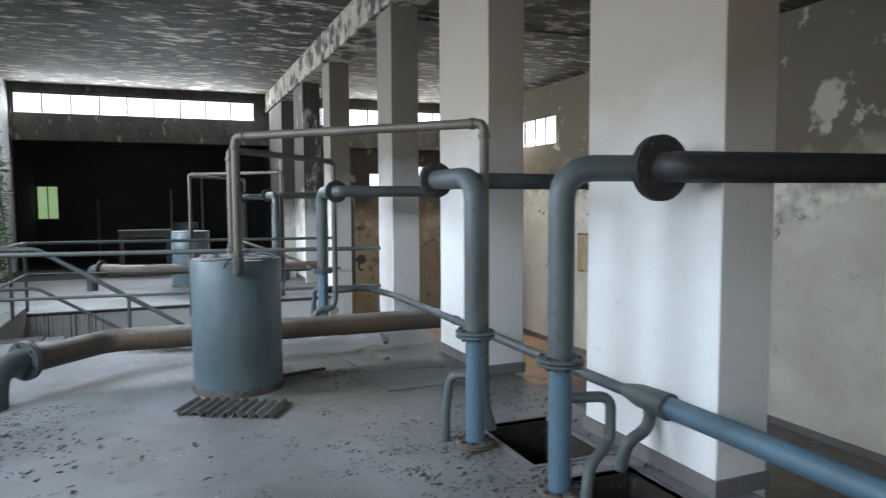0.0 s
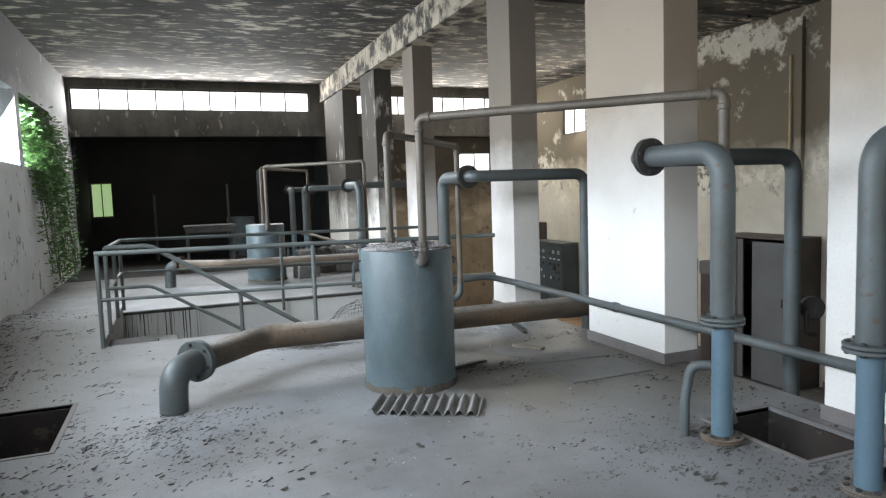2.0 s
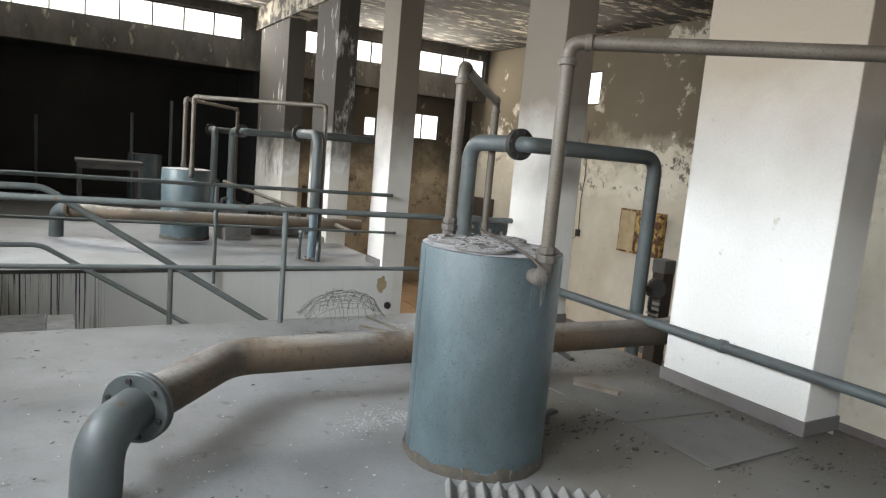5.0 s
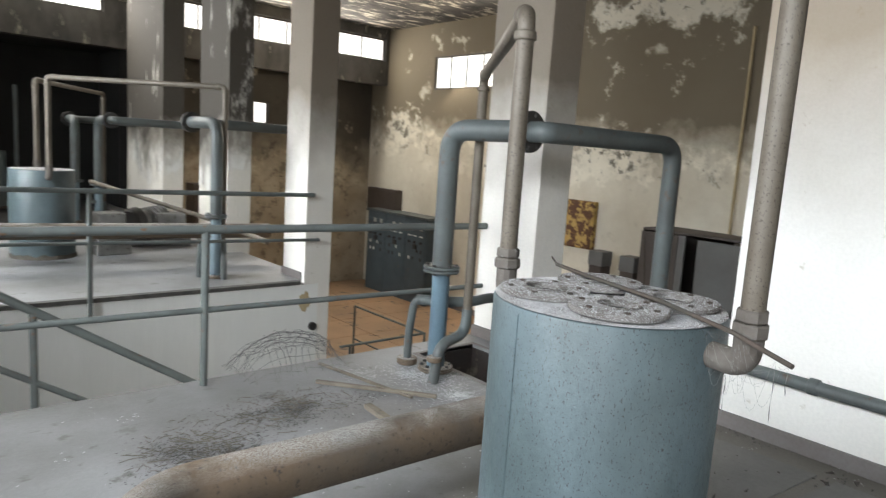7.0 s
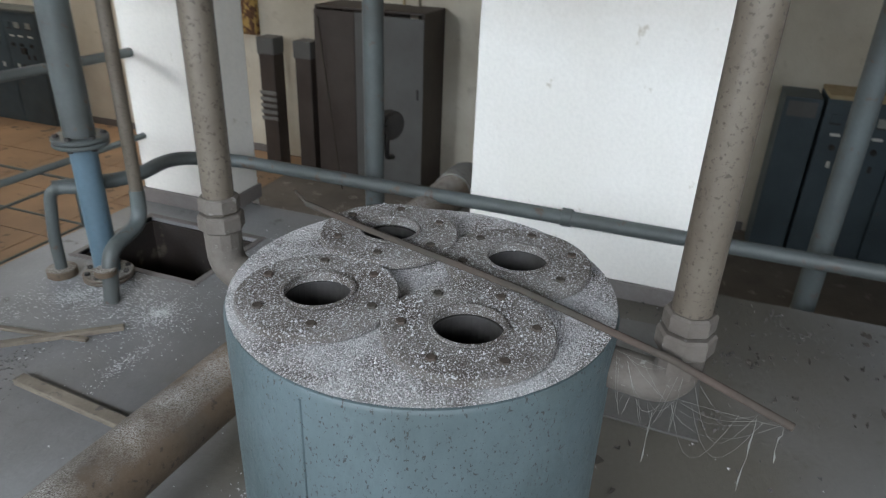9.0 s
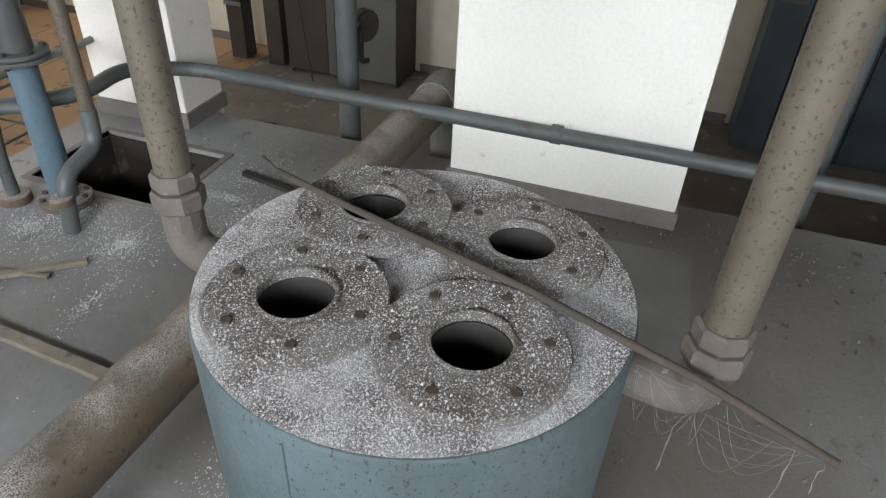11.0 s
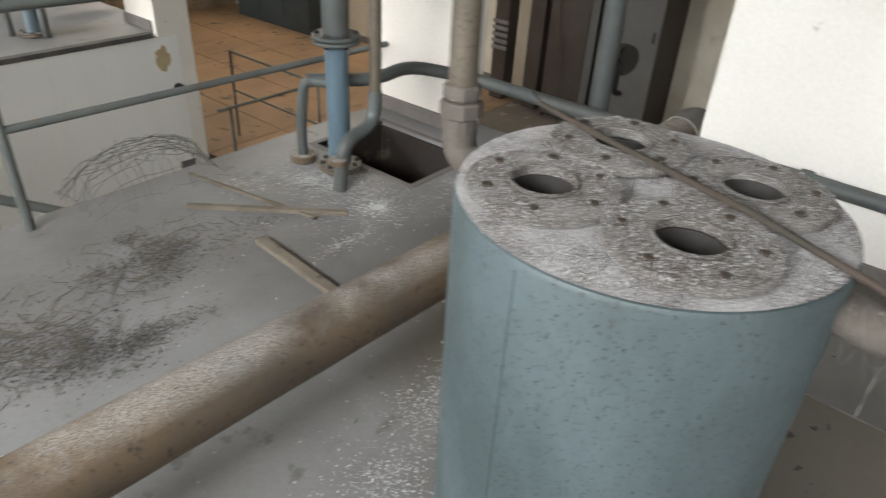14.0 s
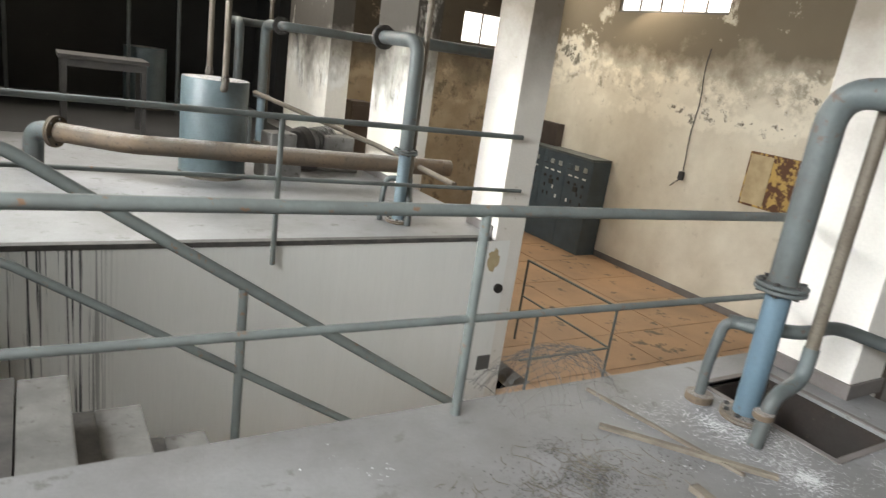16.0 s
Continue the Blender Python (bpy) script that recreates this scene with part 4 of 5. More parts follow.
# ---- the lower aisle ----
def control_desk(units, y0, x0, x1, top, label):
    """A row of switchboard bays that face the hall."""
    for u in range(units):
        a, b = y0 + u * 0.72, y0 + (u + 1) * 0.72 - 0.012
        t = thing("switchboard", label, "switchboard", group="switchboard bays")
        part("body", box((x0, a, ZL), (x1, b, top), 0.012), "panel", t)
        part("cornice", box((x0 - 0.03, a, top + 0.002), (x1, b, top + 0.045), 0.008), "cream" if y0 < 9 else "grey", t)
        front = x0 - 0.006
        part("front_plate", box((front, a + 0.03, ZL + 0.12), (x0 - 0.001, b - 0.03, top - 0.05)), "panel", t)
        for k, y in enumerate((a + 0.12, a + 0.36, a + 0.55)):
            m = part("meter", box((front - 0.022, y, top - 0.24), (front - 0.001, y + 0.09, top - 0.15), 0.004), "meter" if k < 2 else "panel", t, "pale meter face")
            part("bezel", box((front - 0.018, y - 0.008, top - 0.255), (front - 0.0015, y + 0.098, top - 0.242)), "dark", m)
        for k, y in enumerate((a + 0.17, a + 0.38, a + 0.56)):
            part("knob", add_disc(disc((front - 0.012, y, top - 0.50), (1, 0, 0), 0.032, 0.022, 16), (front - 0.03, y, top - 0.50), (1, 0, 0), 0.018, 0.03, 12), "dark", t, smooth=True)
            part("label_plate", box((front - 0.005, y - 0.05, top - 0.38), (front - 0.001, y + 0.05, top - 0.35)), "white_label", t)
        for row, zz in enumerate((top - 0.72, top - 0.88)):
            for y in (a + 0.14, a + 0.27, a + 0.40, a + 0.53):
                if (row + int(y * 100)) % 3:
                    part("switch", box((front - 0.016, y, zz), (front - 0.001, y + 0.035, zz + 0.07), 0.003), "white_label" if int(y * 90) % 2 else "dark", t)
        part("lever_box", box((front - 0.04, a + 0.3, top - 0.64), (front - 0.001, a + 0.4, top - 0.54), 0.006), "dark", t)


control_desk(3, 15.2, 7.48, 7.93, -0.05, "blue-grey steel switchboard bay with meters and switches")
control_desk(3, 1.89, 7.3, 7.85, 0.0, "dark blue-grey steel switchboard bay with white meters")
t = thing("cabinet", "plain narrow dark steel cabinet beside the switchboard", "cabinet")
part("body", box((7.3, 4.075, ZL), (7.85, 4.44, -0.02), 0.01), "panel", t)
part("name_plate", box((7.294, 4.12, -0.22), (7.299, 4.40, -0.06)), "cabinet_grey", t)

t = thing("cabinet", "dark brown steel cabinet standing open against the wall", "cabinet")
cx, cy0, cy1, ct = 7.25, 8.52, 10.03, 0.46
part("side_panel", box((cx, cy1 - 0.03, ZL + 0.002), (XE - 0.03, cy1, ct), 0.004), "cabinet", t)
part("side_panel", box((cx, cy0, ZL + 0.002), (XE - 0.03, cy0 + 0.03, ct), 0.004), "cabinet", t)
part("back_panel", box((XE - 0.03, cy0, ZL + 0.002), (XE - 0.01, cy1, ct)), "cabinet", t)
part("top_panel", box((cx, cy0, ct), (XE - 0.01, cy1, ct + 0.03), 0.004), "cabinet", t)
part("door", box((cx - 0.03, 9.46, ZL + 0.06), (cx - 0.002, cy1, ct - 0.02), 0.004), "cabinet", t, "dark brown closed door")
part("door_edge", box((cx - 0.034, 9.34, ZL + 0.06), (cx - 0.002, 9.45, ct - 0.01), 0.004), "cabinet_grey", t)
part("door", box((cx - 0.03, cy0, ZL + 0.06), (cx - 0.002, 9.16, ct - 0.04), 0.004), "cabinet_grey", t, "grey-brown door with a latch")
part("latch", box((cx - 0.045, 8.57, -0.55), (cx - 0.031, 8.60, -0.42), 0.003), "dark", t)
part("conduit", tube(((XE - 0.05, 9.08, ct + 0.03), (XE - 0.05, 9.08, 3.3)), 0.02, 0, 10), "cream", t, smooth=True)
t = thing("cabinet", "dark steel cabinet by the far columns", "cabinet", (3.2, 16.6, ZL))
part("body", box((0, 0, 0), (0.36, 0.4, 2.36), 0.01), "cabinet", t)
part("door", box((0.02, -0.018, 0.1), (0.34, -0.001, 2.3), 0.004), "cabinet", t)
part("handle", box((0.29, -0.035, 1.1), (0.31, -0.019, 1.25), 0.003), "dark", t)
t = thing("iron_rod", "thin iron rod leaning against the brown cabinet", "rod")
part("rod", tube(((7.03, 9.60, ZL + 0.005), (7.205, 9.97, 0.36)), 0.009, 0, 8), "rust_bar", t)

for y, lab, ribs in ((10.31, "tall narrow dark switch box standing against the wall", 0), (10.88, "tall narrow dark insulator box with worn ribbed casing", 1)):
    t = thing("switch_box", lab, "box", (7.46, y, ZL))
    part("body", box((-0.11, -0.12, 0), (0.14, 0.12, 1.80), 0.02), "cabinet", t)
    part("cap", box((-0.125, -0.135, 1.62), (0.14, 0.135, 1.85), 0.02), "cabinet_grey", t)
    if ribs:
        for k in range(5):
            part("rib", box((-0.135, -0.13, 0.72 + k * 0.09), (-0.111, 0.13, 0.77 + k * 0.09), 0.008), "asbestos", t)

t = thing("fuse_box", "flat ochre metal box eaten by rust on the wall", "box")
part("body", box((XE - 0.10, 11.36, -0.085), (XE - 0.002, 12.395, 0.712), 0.01), "ochre", t)
part("door", box((XE - 0.115, 11.40, -0.05), (XE - 0.102, 11.97, 0.68), 0.004), "ochre", t)
part("pale_door", box((XE - 0.115, 11.99, -0.05), (XE - 0.102, 12.36, 0.68), 0.004), "cream", t)
t = thing("wall_box", "small dark brown metal box on the wall", "box")
part("body", box((XE - 0.18, 16.72, -0.12), (XE - 0.002, 17.85, 0.44), 0.01), "cabinet", t)
part("lid", box((XE - 0.195, 16.76, -0.08), (XE - 0.181, 17.81, 0.40), 0.004), "cabinet", t)
t = thing("hanging_cable", "black cable hanging loose from the wall with a socket", "cable")
part("cable", tube([(XE - 0.02 - 0.01 * math.sin(k), 13.60 + 0.02 * math.sin(k * 1.3), 2.12 - k * 0.22) for k in range(10)], 0.008, 0, 8), "cable", t)
part("socket", box((XE - 0.06, 13.54, 0.0), (XE - 0.012, 13.64, 0.14), 0.01), "cable", t)
part("loose_end", tube(((XE - 0.03, 13.60, 0.01), (XE - 0.05, 13.69, -0.06), (XE - 0.05, 13.76, -0.14)), 0.008, 0.03, 8), "cable", t)
t = thing("ceiling_conduit", "pale thin conduit fixed under the aisle ceiling", "conduit")
part("pipe", tube(((CX1 + 0.06, 9.55, ZC - 0.028), (XE - 0.03, 9.55, ZC - 0.028)), 0.022, 0, 10), "asbestos", t, smooth=True)
for x in (3.4, 4.8, 6.2, 7.5):
    part("clip", box((x - 0.02, 9.515, ZC - 0.056), (x + 0.02, 9.585, ZC - 0.001), 0.004), "dark", t)
for y in (8.86, 5.6):
    t = thing("pilaster", "plain plaster pilaster on the aisle wall", "pilaster", kind="structure")
    part("face", box((XE - 0.07, y, ZL), (XE - 0.001, y + 0.12, 3.85), 0.006), "wall", t)
structure("baseboard", box((XE - 0.02, 4.48, ZL), (XE - 0.002, 8.45, ZL + 0.11)), "base", "dark skirting along the aisle wall", "baseboard")
structure("baseboard", box((XE - 0.02, 11.05, ZL), (XE - 0.002, 17.6, ZL + 0.11)), "base", "dark skirting along the aisle wall", "baseboard")
structure("baseboard", box((XE - 0.02, YS, ZL), (XE - 0.002, 1.85, ZL + 0.11)), "base", "dark skirting along the aisle wall", "baseboard")

t = thing("wall_plate", "small grey square cover plate on the column foot", "plate")
part("plate", box((2.31, FY - 0.012, -1.46), (2.46, FY - 0.001, -1.31), 0.003), "cabinet_grey", t)
t = thing("pipe_socket", "short dark pipe end sticking out of the column", "pipe")
part("pipe", tube(((2.41, FY - 0.03, -0.61), (2.41, FY + 0.0, -0.61)), 0.045, 0, 16), "dark", t, smooth=True)

for k, (x, y, rz, s) in enumerate(((3.5, 7.6, 20, 0.3), (3.2, 6.9, -30, 0.22), (3.9, 8.2, 50, 0.26), (3.4, 5.1, 10, 0.2), (4.4, 9.9, 15, 0.2), (4.9, 10.2, -20, 0.17), (3.3, 8.9, 70, 0.3), (4.6, 8.6, 5, 0.34), (5.4, 9.3, 40, 0.22), (3.0, 8.0, 33, 0.25), (4.0, 6.2, 80, 0.3), (5.8, 8.0, -15, 0.2))):
    bm = bmesh.new()
    bmesh.ops.create_icosphere(bm, subdivisions=2, radius=1.0)
    for v in bm.verts:
        v.co = Vector((v.co.x * s, v.co.y * s * 0.8, max(v.co.z, -0.2) * s * 0.6)) * (1 + 0.35 * noise.noise(v.co * 1.7 + Vector((k * 9.1, 0, 0))))
    zmin = min(v.co.z for v in bm.verts)
    bmesh.ops.translate(bm, verts=bm.verts, vec=(0, 0, -zmin))
    ob = tagged(part("rubble_heap", bm, "debris" if k % 2 else "pit"), "dark heap of rubble on the lower floor", "rubble", "rubble heaps")
    ob.matrix_world = pose(x, y, ZL, 0, 0, rz)


# ---- loose things on the platform ----
t = thing("corrugated_sheet", "grey corrugated cement sheet offcut lying by the drum", "sheet", (0.27, 5.13, 0.0), -28.7)
bm = bmesh.new()
nx, ny = 90, 6
grid = [[[bm.verts.new((-0.35 + 0.70 * i / nx, -0.17 + 0.34 * j / ny + 0.006 * math.sin(i * 0.9) * (j in (0, ny)), 0.024 + d + 0.017 * math.sin(2 * math.pi * 10 * i / nx))) for j in range(ny + 1)] for i in range(nx + 1)] for d in (0.0, -0.006)]
for s, g in enumerate(grid):
    for i in range(nx):
        for j in range(ny):
            q = (g[i][j], g[i + 1][j], g[i + 1][j + 1], g[i][j + 1])
            bm.faces.new(q if s == 0 else q[::-1])
a, b = grid
for i in range(nx):
    bm.faces.new((a[i][0], b[i][0], b[i + 1][0], a[i + 1][0]))
    bm.faces.new((a[i + 1][ny], b[i + 1][ny], b[i][ny], a[i][ny]))
for j in range(ny):
    bm.faces.new((a[0][j + 1], b[0][j + 1], b[0][j], a[0][j]))
    bm.faces.new((a[nx][j], b[nx][j], b[nx][j + 1], a[nx][j + 1]))
part("sheet", bm, "asbestos", t, smooth=True)

t = thing("iron_rod", "thin rusty iron rod lying across the drum lid", "rod")
part("rod", tube(((0.50, 6.035, 1.028), (0.45, 5.88, 1.024), (0.355, 5.56, 1.020), (0.28, 5.32, 1.003), (0.235, 5.16, 0.972)), 0.006, 0, 10), "rust_bar", t, smooth=True)
part("tip", tube(((0.50, 6.035, 1.028), (0.508, 6.055, 1.038), (0.50, 6.06, 1.051)), 0.003, 0, 6), "rust_bar", t)

for name, a, b, w, h, mat, lab in (
        ("plank", (0.735, 7.42), (0.690, 6.85), 0.022, 0.025, "wood", "short weathered plank with a rusty edge on the floor"),
        ("stick", (0.69, 7.88), (1.145, 7.335), 0.014, 0.02, "wood", "thin pale stick lying in the dirt"),
        ("stick", (0.875, 8.16), (1.02, 7.40), 0.010, 0.014, "wood", "thin pale stick lying by the platform edge"),
        ("iron_bar", (1.95, 7.16), (1.855, 6.73), 0.018, 0.02, "dark", "short dark iron bar on the floor"),
        ("iron_bar", (0.68, 5.85), (1.08, 5.98), 0.022, 0.016, "dark", "short dark iron bar beside the drum"),
        ("wood_scrap", (1.52, 6.32), (1.66, 6.06), 0.03, 0.03, "wood", "wooden wedge under the thick pipe")):
    d = Vector((b[0] - a[0], b[1] - a[1], 0))
    bm = box((0, -w, 0), (d.length, w, h), 0.003)
    ob = tagged(part(name, bm, mat), lab, name.split("_")[-1])
    ob.matrix_world = pose(a[0], a[1], 0.002, 0, 0, math.degrees(math.atan2(d.y, d.x)))

for pts, lab in ((((1.38, 5.67), (1.37, 5.13), (2.06, 5.14), (2.05, 5.58)), "thin dark steel cover plate on the floor"),
                 (((1.30, 6.32), (1.38, 5.72), (2.05, 5.66), (2.02, 6.30)), "thin dusty steel cover plate on the floor")):
    bm = bmesh.new()
    lo = [bm.verts.new((x, y, 0.001)) for x, y in pts]
    hi = [bm.verts.new((x, y, 0.009)) for x, y in pts]
    bm.faces.new(hi)
    for i in range(4):
        bm.faces.new((lo[i], lo[(i + 1) % 4], hi[(i + 1) % 4], hi[i]))
    tagged(part("cover_plate", bm, "cover"), lab, "plate", "cover plates")

rng = random.Random(4)


def chips(name, count, places, size, mat, label, z=0.0):
    """Flakes and crumbs scattered round the given spots (x, y, spread x, spread y)."""
    verts, faces = [], []
    clumps = []
    for x, y, sx, sy in places:
        clumps += [(rng.gauss(x, sx), rng.gauss(y, sy), rng.uniform(0.02, 0.09), rng.uniform(0.02, 0.07)) for _ in range(14 if sx * sy > 0.03 else 3)]
    for _ in range(count):
        x, y, sx, sy = rng.choice(places if rng.random() < 0.4 else clumps)
        x, y = rng.gauss(x, sx), rng.gauss(y, sy)
        if not (XW + 0.05 < x < PX - 0.02 and YS < y < (FY if x < -2.05 else PY - 0.03)) or any(a - 0.03 < x < b + 0.03 and c - 0.03 < y < d + 0.03 for a, b, c, d in PITS):
            continue
        s = size * rng.uniform(0.35, 1.0) ** 1.6
        w, tilt = rng.uniform(0, 6.3), rng.uniform(0.1, 0.7) * s
        base = len(verts)
        k = rng.choice((3, 4, 4, 5))
        for layer in (0.0, 1.0):
            for i in range(k):
                q = w + 2 * math.pi * i / k
                rr = s * (0.55 + 0.45 * math.sin(i * 2.3 + w))
                verts.append((x + rr * math.cos(q), y + rr * math.sin(q) * 0.7, z + 0.001 + (0.1 * s + 0.001) * layer + tilt * (0.5 + 0.5 * math.cos(q))))
        faces.append(tuple(base + k + i for i in range(k)))
        for i in range(k):
            j = (i + 1) % k
            faces.append((base + i, base + j, base + k + j, base + k + i))
    me = bpy.data.meshes.new(name)
    me.from_pydata(verts, [], faces)
    me.materials.append(M[mat])
    return tagged(new(name, me), label, "debris", kind="stuff")


chips("floor_debris", 5200, [(1.45, 3.95, 0.35, 0.35), (1.4, 3.2, 0.3, 0.5), (0.8, 4.3, 0.6, 0.5), (-1.3, 5.4, 0.35, 0.25), (-1.1, 5.0, 0.3, 0.3), (-1.35, 5.5, 0.2, 0.15), (-2.6, 6.8, 0.6, 1.0), (-2.6, 5.4, 0.6, 0.7), (1.6, 3.3, 0.4, 0.3), (1.9, 6.0, 0.4, 0.5), (2.15, 4.6, 0.12, 0.8), (-0.3, 4.0, 1.4, 1.3), (-2.4, 4.2, 0.5, 0.8), (1.0, 2.4, 0.5, 0.6)], 0.016, "debris", "dark scattered debris and dead leaves on the concrete")
chips("leaf_litter", 3600, [(-2.9, 5.6, 0.35, 0.8), (-2.9, 5.0, 0.4, 0.8), (-3.0, 9.0, 0.3, 1.2), (-2.9, 6.9, 0.4, 0.7), (-2.6, 8.0, 0.5, 1.4), (-3.1, 10.4, 0.3, 0.6), (-2.4, 4.3, 0.5, 0.4)], 0.026, "debris", "dark dead leaves and dirt along the west wall")
chips("dead_leaves", 900, [(1.5, 3.7, 0.35, 0.35), (1.6, 3.1, 0.35, 0.35), (2.0, 4.5, 0.25, 0.5), (-1.3, 5.3, 0.3, 0.25), (-0.9, 4.6, 0.35, 0.3), (-2.5, 5.2, 0.5, 0.8), (-2.3, 7.0, 0.5, 0.8), (0.9, 5.75, 0.35, 0.15), (1.0, 2.3, 0.5, 0.5), (0.2, 3.4, 0.9, 0.7)], 0.034, "soil", "dark curled dead leaves and crumbs on the concrete")
chips("paint_flakes", 900, [(0.2, 4.5, 1.4, 1.4), (-0.5, 6.5, 0.9, 0.9), (0.4, 6.1, 0.5, 0.3), (1.8, 6.0, 0.4, 0.7)], 0.009, "lime", "pale paint flakes scattered on the floor")
chips("lime_crumbs", 11000, [(1.35, 7.5, 0.10, 0.17), (1.22, 7.35, 0.16, 0.14), (1.3, 7.7, 0.10, 0.13), (0.25, 6.18, 0.2, 0.06), (1.9, 7.15, 0.25, 0.12), (0.75, 5.95, 0.12, 0.12), (0.6, 6.3, 0.2, 0.06)], 0.0055, "lime", "white lime crumbs round the pipe foot")
chips("dirt_heap", 6000, [(-0.12, 7.32, 0.10, 0.07), (-0.10, 7.26, 0.12, 0.05), (0.45, 7.65, 0.2, 0.09), (-0.2, 7.45, 0.06, 0.1), (0.5, 7.5, 0.15, 0.1), (0.2, 7.6, 0.2, 0.12), (-0.02, 7.22, 0.1, 0.03), (0.1, 7.2, 0.08, 0.03)], 0.0085, "debris", "dark earthy dirt heap with crumbs on the platform")

bm = bmesh.new()
for _ in range(230):
    x, y = rng.choice(((-0.12, 7.34), (-0.18, 7.48), (0.45, 7.68), (0.2, 7.6)))
    x, y, w = rng.gauss(x, 0.12), min(rng.gauss(y, 0.09), 8.1), rng.uniform(0, 6.3)
    l = rng.uniform(0.03, 0.13)
    a = Vector((x, y, 0.004))
    b = a + Vector((math.cos(w), math.sin(w), rng.uniform(0, 0.16))) * l * 0.5
    c = b + Vector((math.cos(w + rng.uniform(-0.9, 0.9)), math.sin(w + 0.3), rng.uniform(-0.1, 0.1))) * l * 0.5
    c.z = max(c.z, 0.004)
    add_tube(bm, (a, b, c), 0.0016, 0, 4, False)
tagged(part("dry_twigs", bm, "twig"), "tangle of dry dark twigs on the platform", "twigs", kind="stuff")

bm = bmesh.new()
for k in range(34):
    u = rng.uniform(-1, 1)
    line = []
    for i in range(11):
        s = -1 + i / 5
        if k % 2:
            p = (0.67 + 0.33 * u, 8.20 + 0.20 * s, 0.02 + 0.21 * math.sqrt(max(0, 1 - u * u)) * (1 - s * s))
        else:
            p = (0.67 + 0.33 * s, 8.20 + 0.20 * u, 0.02 + 0.21 * math.sqrt(max(0, 1 - s * s)) * (1 - u * u))
        line.append((p[0] + rng.gauss(0, 0.008), p[1] + rng.gauss(0, 0.008), max(0.003, p[2] + rng.gauss(0, 0.008))))
    add_tube(bm, line, 0.0013, 0, 4, False)
tagged(part("wire_net", bm, "cabinet_grey"), "crumpled grey wire net lying on the platform edge", "wire net")


# lime grains lying on the drum lid
verts, faces = [], []
for _ in range(6500):
    w, q = rng.uniform(0, 6.283), 0.318 * math.sqrt(rng.random())
    x, y = DX + q * math.cos(w), DY + q * math.sin(w)
    near = [math.hypot(x - DX - a, y - DY - b) for a, b in ((0.123, -0.130), (-0.122, 0.132), (-0.126, -0.122), (0.126, 0.122))]
    if min(near) < 0.064 or (near[0] < 0.13 or near[3] < 0.13) and rng.random() < 0.5:
        continue
    z = 0.988 + (0.0165 + 0.002 * near.index(min(near)) if min(near) < 0.129 else 0.0)
    g, w, k = rng.uniform(0.0007, 0.0020) * (1.8 if rng.random() < 0.06 else 1), rng.uniform(0, 6.283), len(verts)
    for i in range(4):
        verts.append((x + g * math.cos(w + i * 1.571), y + g * 0.8 * math.sin(w + i * 1.571), z))
    verts.append((x + g * 0.2, y, z + g * 0.9))
    faces.extend((k + i, k + (i + 1) % 4, k + 4) for i in range(4))
me = bpy.data.meshes.new("lime_grains")
me.from_pydata(verts, [], faces)
me.materials.append(M["lime"])
tagged(new("lime_grains", me), "white lime grains strewn over the drum lid", "debris", kind="stuff")

bm = bmesh.new()
web = [Vector(p) for p in ((0.30, 5.40, 0.985), (0.275, 5.30, 0.985), (0.24, 5.17, 0.965), (0.342, 5.30, 0.89), (0.36, 5.36, 0.885))]
for a, b in itertools.combinations(range(len(web)), 2):
    for k in range(2):
        p, q = web[a].lerp(web[b], rng.uniform(0, 0.3)), web[b].lerp(web[a], rng.uniform(0, 0.3))
        sag = rng.uniform(0.0, 0.10)
        add_tube(bm, [p.lerp(q, i / 8) - Vector((0, 0, sag * math.sin(math.pi * i / 8))) for i in range(9)], 0.00022, 0, 3, False)
for p, d in (((0.25, 5.20, 0.96), 0.13), ((0.30, 5.33, 0.89), 0.10), ((0.24, 5.17, 0.965), 0.06)):
    add_tube(bm, [(p[0] + 0.006 * noise.noise((i, 1.3, d * 40)), p[1] + 0.006 * noise.noise((i, 7.1, d * 40)), p[2] - d * i / 6) for i in range(7)], [0.0003 + 0.0011 * (i % 3 == 2) for i in range(7)], 0, 4, False)
tagged(part("cobweb", bm, "asbestos"), "dusty white cobweb hanging from the rod and elbow", "cobweb", kind="stuff")


# ---- ivy through the west window ----
ivy = thing("ivy", "green ivy growing in through the window and hanging down the wall", "plant")
rng = random.Random(11)
stems, leaves, lf = bmesh.new(), [], []


def leaf(p, s):
    w, tip = rng.uniform(0, 6.3), rng.uniform(-0.6, 0.4)
    u = Vector((math.cos(w), math.sin(w), tip)).normalized()
    v = u.cross(Vector((rng.uniform(-0.5, 0.5), rng.uniform(-0.5, 0.5), 1))).normalized()
    up = u.cross(v) * 0.15 * s
    k = len(leaves)
    for q in (p, p + u * s * 0.45 + v * s * 0.42 + up, p + u * s, p + u * s * 0.45 - v * s * 0.42 + up):
        leaves.append(q)
    lf.extend(((k, k + 1, k + 2), (k, k + 2, k + 3)))


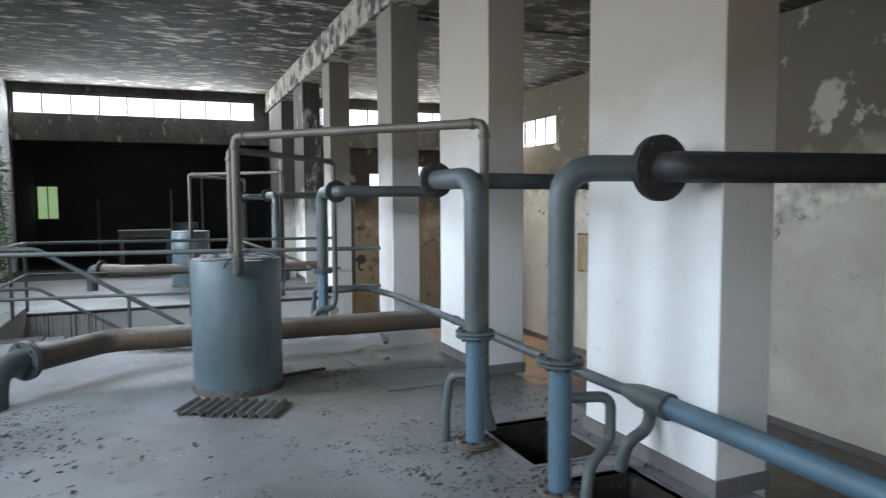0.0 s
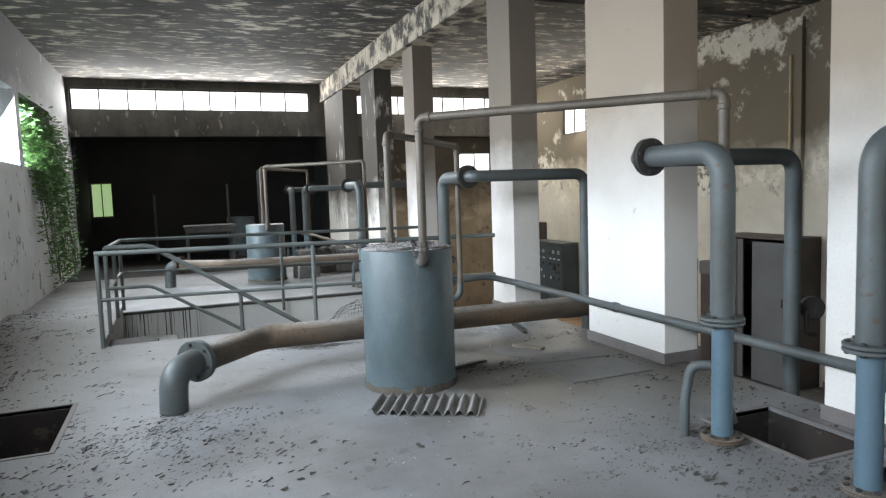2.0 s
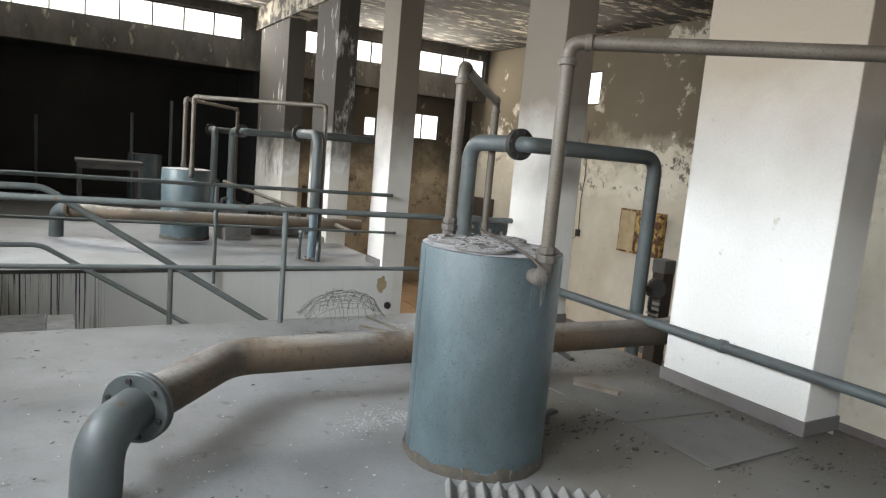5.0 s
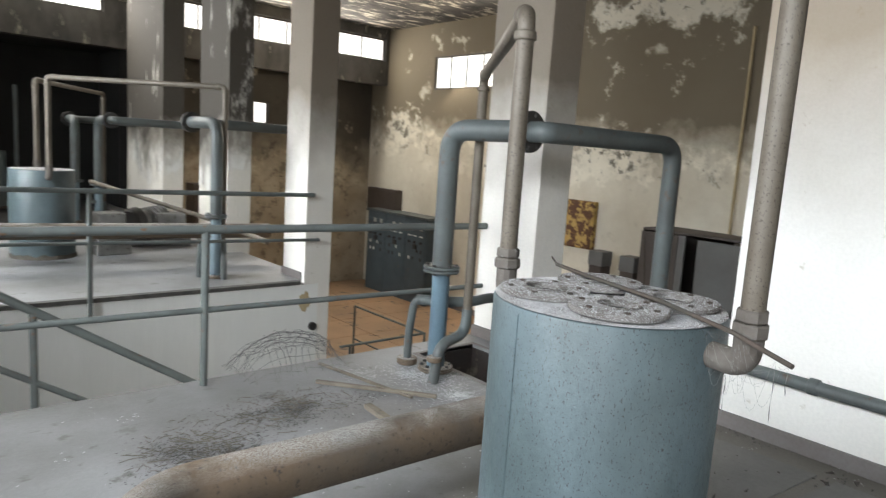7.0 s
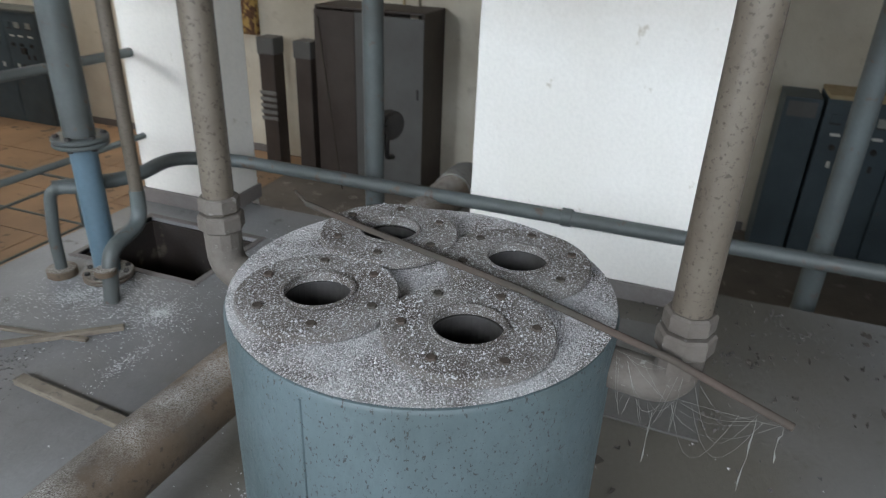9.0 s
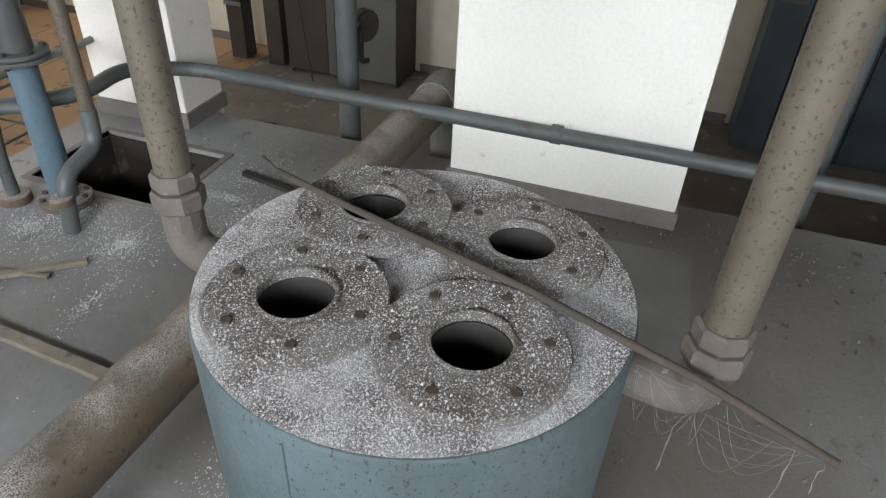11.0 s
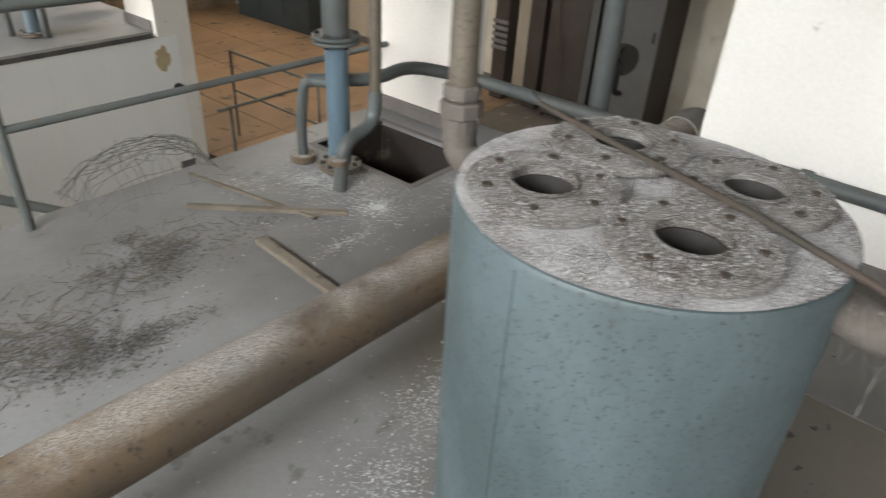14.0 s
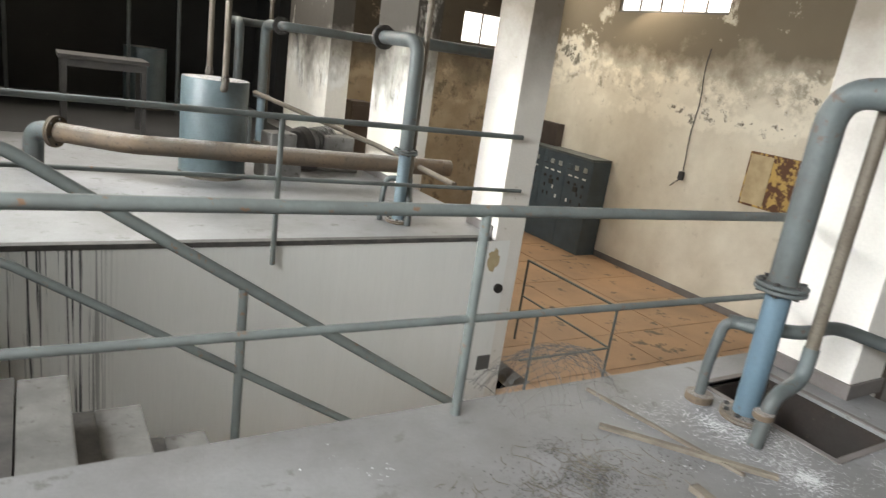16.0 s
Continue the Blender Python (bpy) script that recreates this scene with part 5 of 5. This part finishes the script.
for k in range(46):
    y = rng.uniform(12.7, 15.2)
    p = Vector((XW - 0.2, y, rng.uniform(2.1, 2.95)))
    way = Vector((rng.uniform(0.2, 0.6), rng.uniform(0.2, 1.0), rng.uniform(-0.1, 0.35)))
    line = [p.copy()]
    drop = rng.choice((8, 11, 15, 22, 28))
    for i in range(drop):
        p = p + way * 0.16
        way = way * 0.72 + Vector((rng.uniform(-0.04, 0.06), rng.uniform(-0.05, 0.24), -0.42)) * 0.55
        if p.z < 2.0:
            p.x = max(p.x, XW + 0.03)
            p.x = min(p.x, XW + 0.35)
        if p.z < 0.05:
            break
        line.append(p.copy())
        for _ in range(11 if p.z > 1.5 else 5):
            leaf(p + Vector((rng.gauss(0, 0.07), rng.gauss(0, 0.08), rng.gauss(0, 0.07))), rng.uniform(0.05, 0.11))
    if len(line) > 2:
        add_tube(stems, line, 0.006, 0, 5, False)
for _ in range(2600):
    leaf(Vector((rng.uniform(XW - 1.3, XW - 0.45), rng.uniform(10.6, 14.8), rng.uniform(1.9, 3.2))), rng.uniform(0.06, 0.14))
tagged(part("stem_tangle", stems, "twig", ivy), kind="stuff")
me = bpy.data.meshes.new("leaves")
me.from_pydata([tuple(v) for v in leaves], [], lf)
me.materials.append(M["leaf"])
ob = new("leaves", me)
ob.parent = ivy
tagged(ob, "small green leaves", kind="stuff")


# ---- stains and webs ----
bm = bmesh.new()
c = bm.verts.new((0, 0, 0))
ring = [bm.verts.new((0.10 * (0.7 + 0.4 * noise.noise((i * 0.8, 3, 1))) * math.cos(i / 18 * 2 * math.pi), 0, 0.14 * (0.75 + 0.5 * noise.noise((i * 0.7, 7, 2))) * math.sin(i / 18 * 2 * math.pi))) for i in range(18)]
for i in range(18):
    bm.faces.new((c, ring[i], ring[(i + 1) % 18]))
ext = bmesh.ops.extrude_face_region(bm, geom=list(bm.faces))
bmesh.ops.translate(bm, verts=[v for v in ext["geom"] if isinstance(v, bmesh.types.BMVert)], vec=(0, -0.003, 0))
ob = tagged(part("plaster_patch", bm, "cream"), "brown patch of peeled plaster on the column", "patch")
ob.matrix_world = pose(2.31, FY - 0.0005, -0.33)

# ---- screed fields of the lower floor ----
xs, ys = (2.59, 3.25, 4.3, 5.35, 6.4, 7.93), (10.6, 11.15, 12.0, 13.0, 14.0, 15.0, 16.0, 17.0, 18.2)
for i in range(len(xs) - 1):
    for j in range(len(ys) - 1):
        if (xs[i], ys[j]) != (2.59, 11.15):
            part("screed_field", box((xs[i] + 0.007, ys[j] + 0.007, ZL - 0.0078), (xs[i + 1] - 0.007, ys[j + 1] - 0.007, ZL), 0.002), "orange", low)
part("screed_field", box((-1.88, 10.6, ZL - 0.0078), (2.58, FY - 0.01, ZL), 0.002), "orange", low)
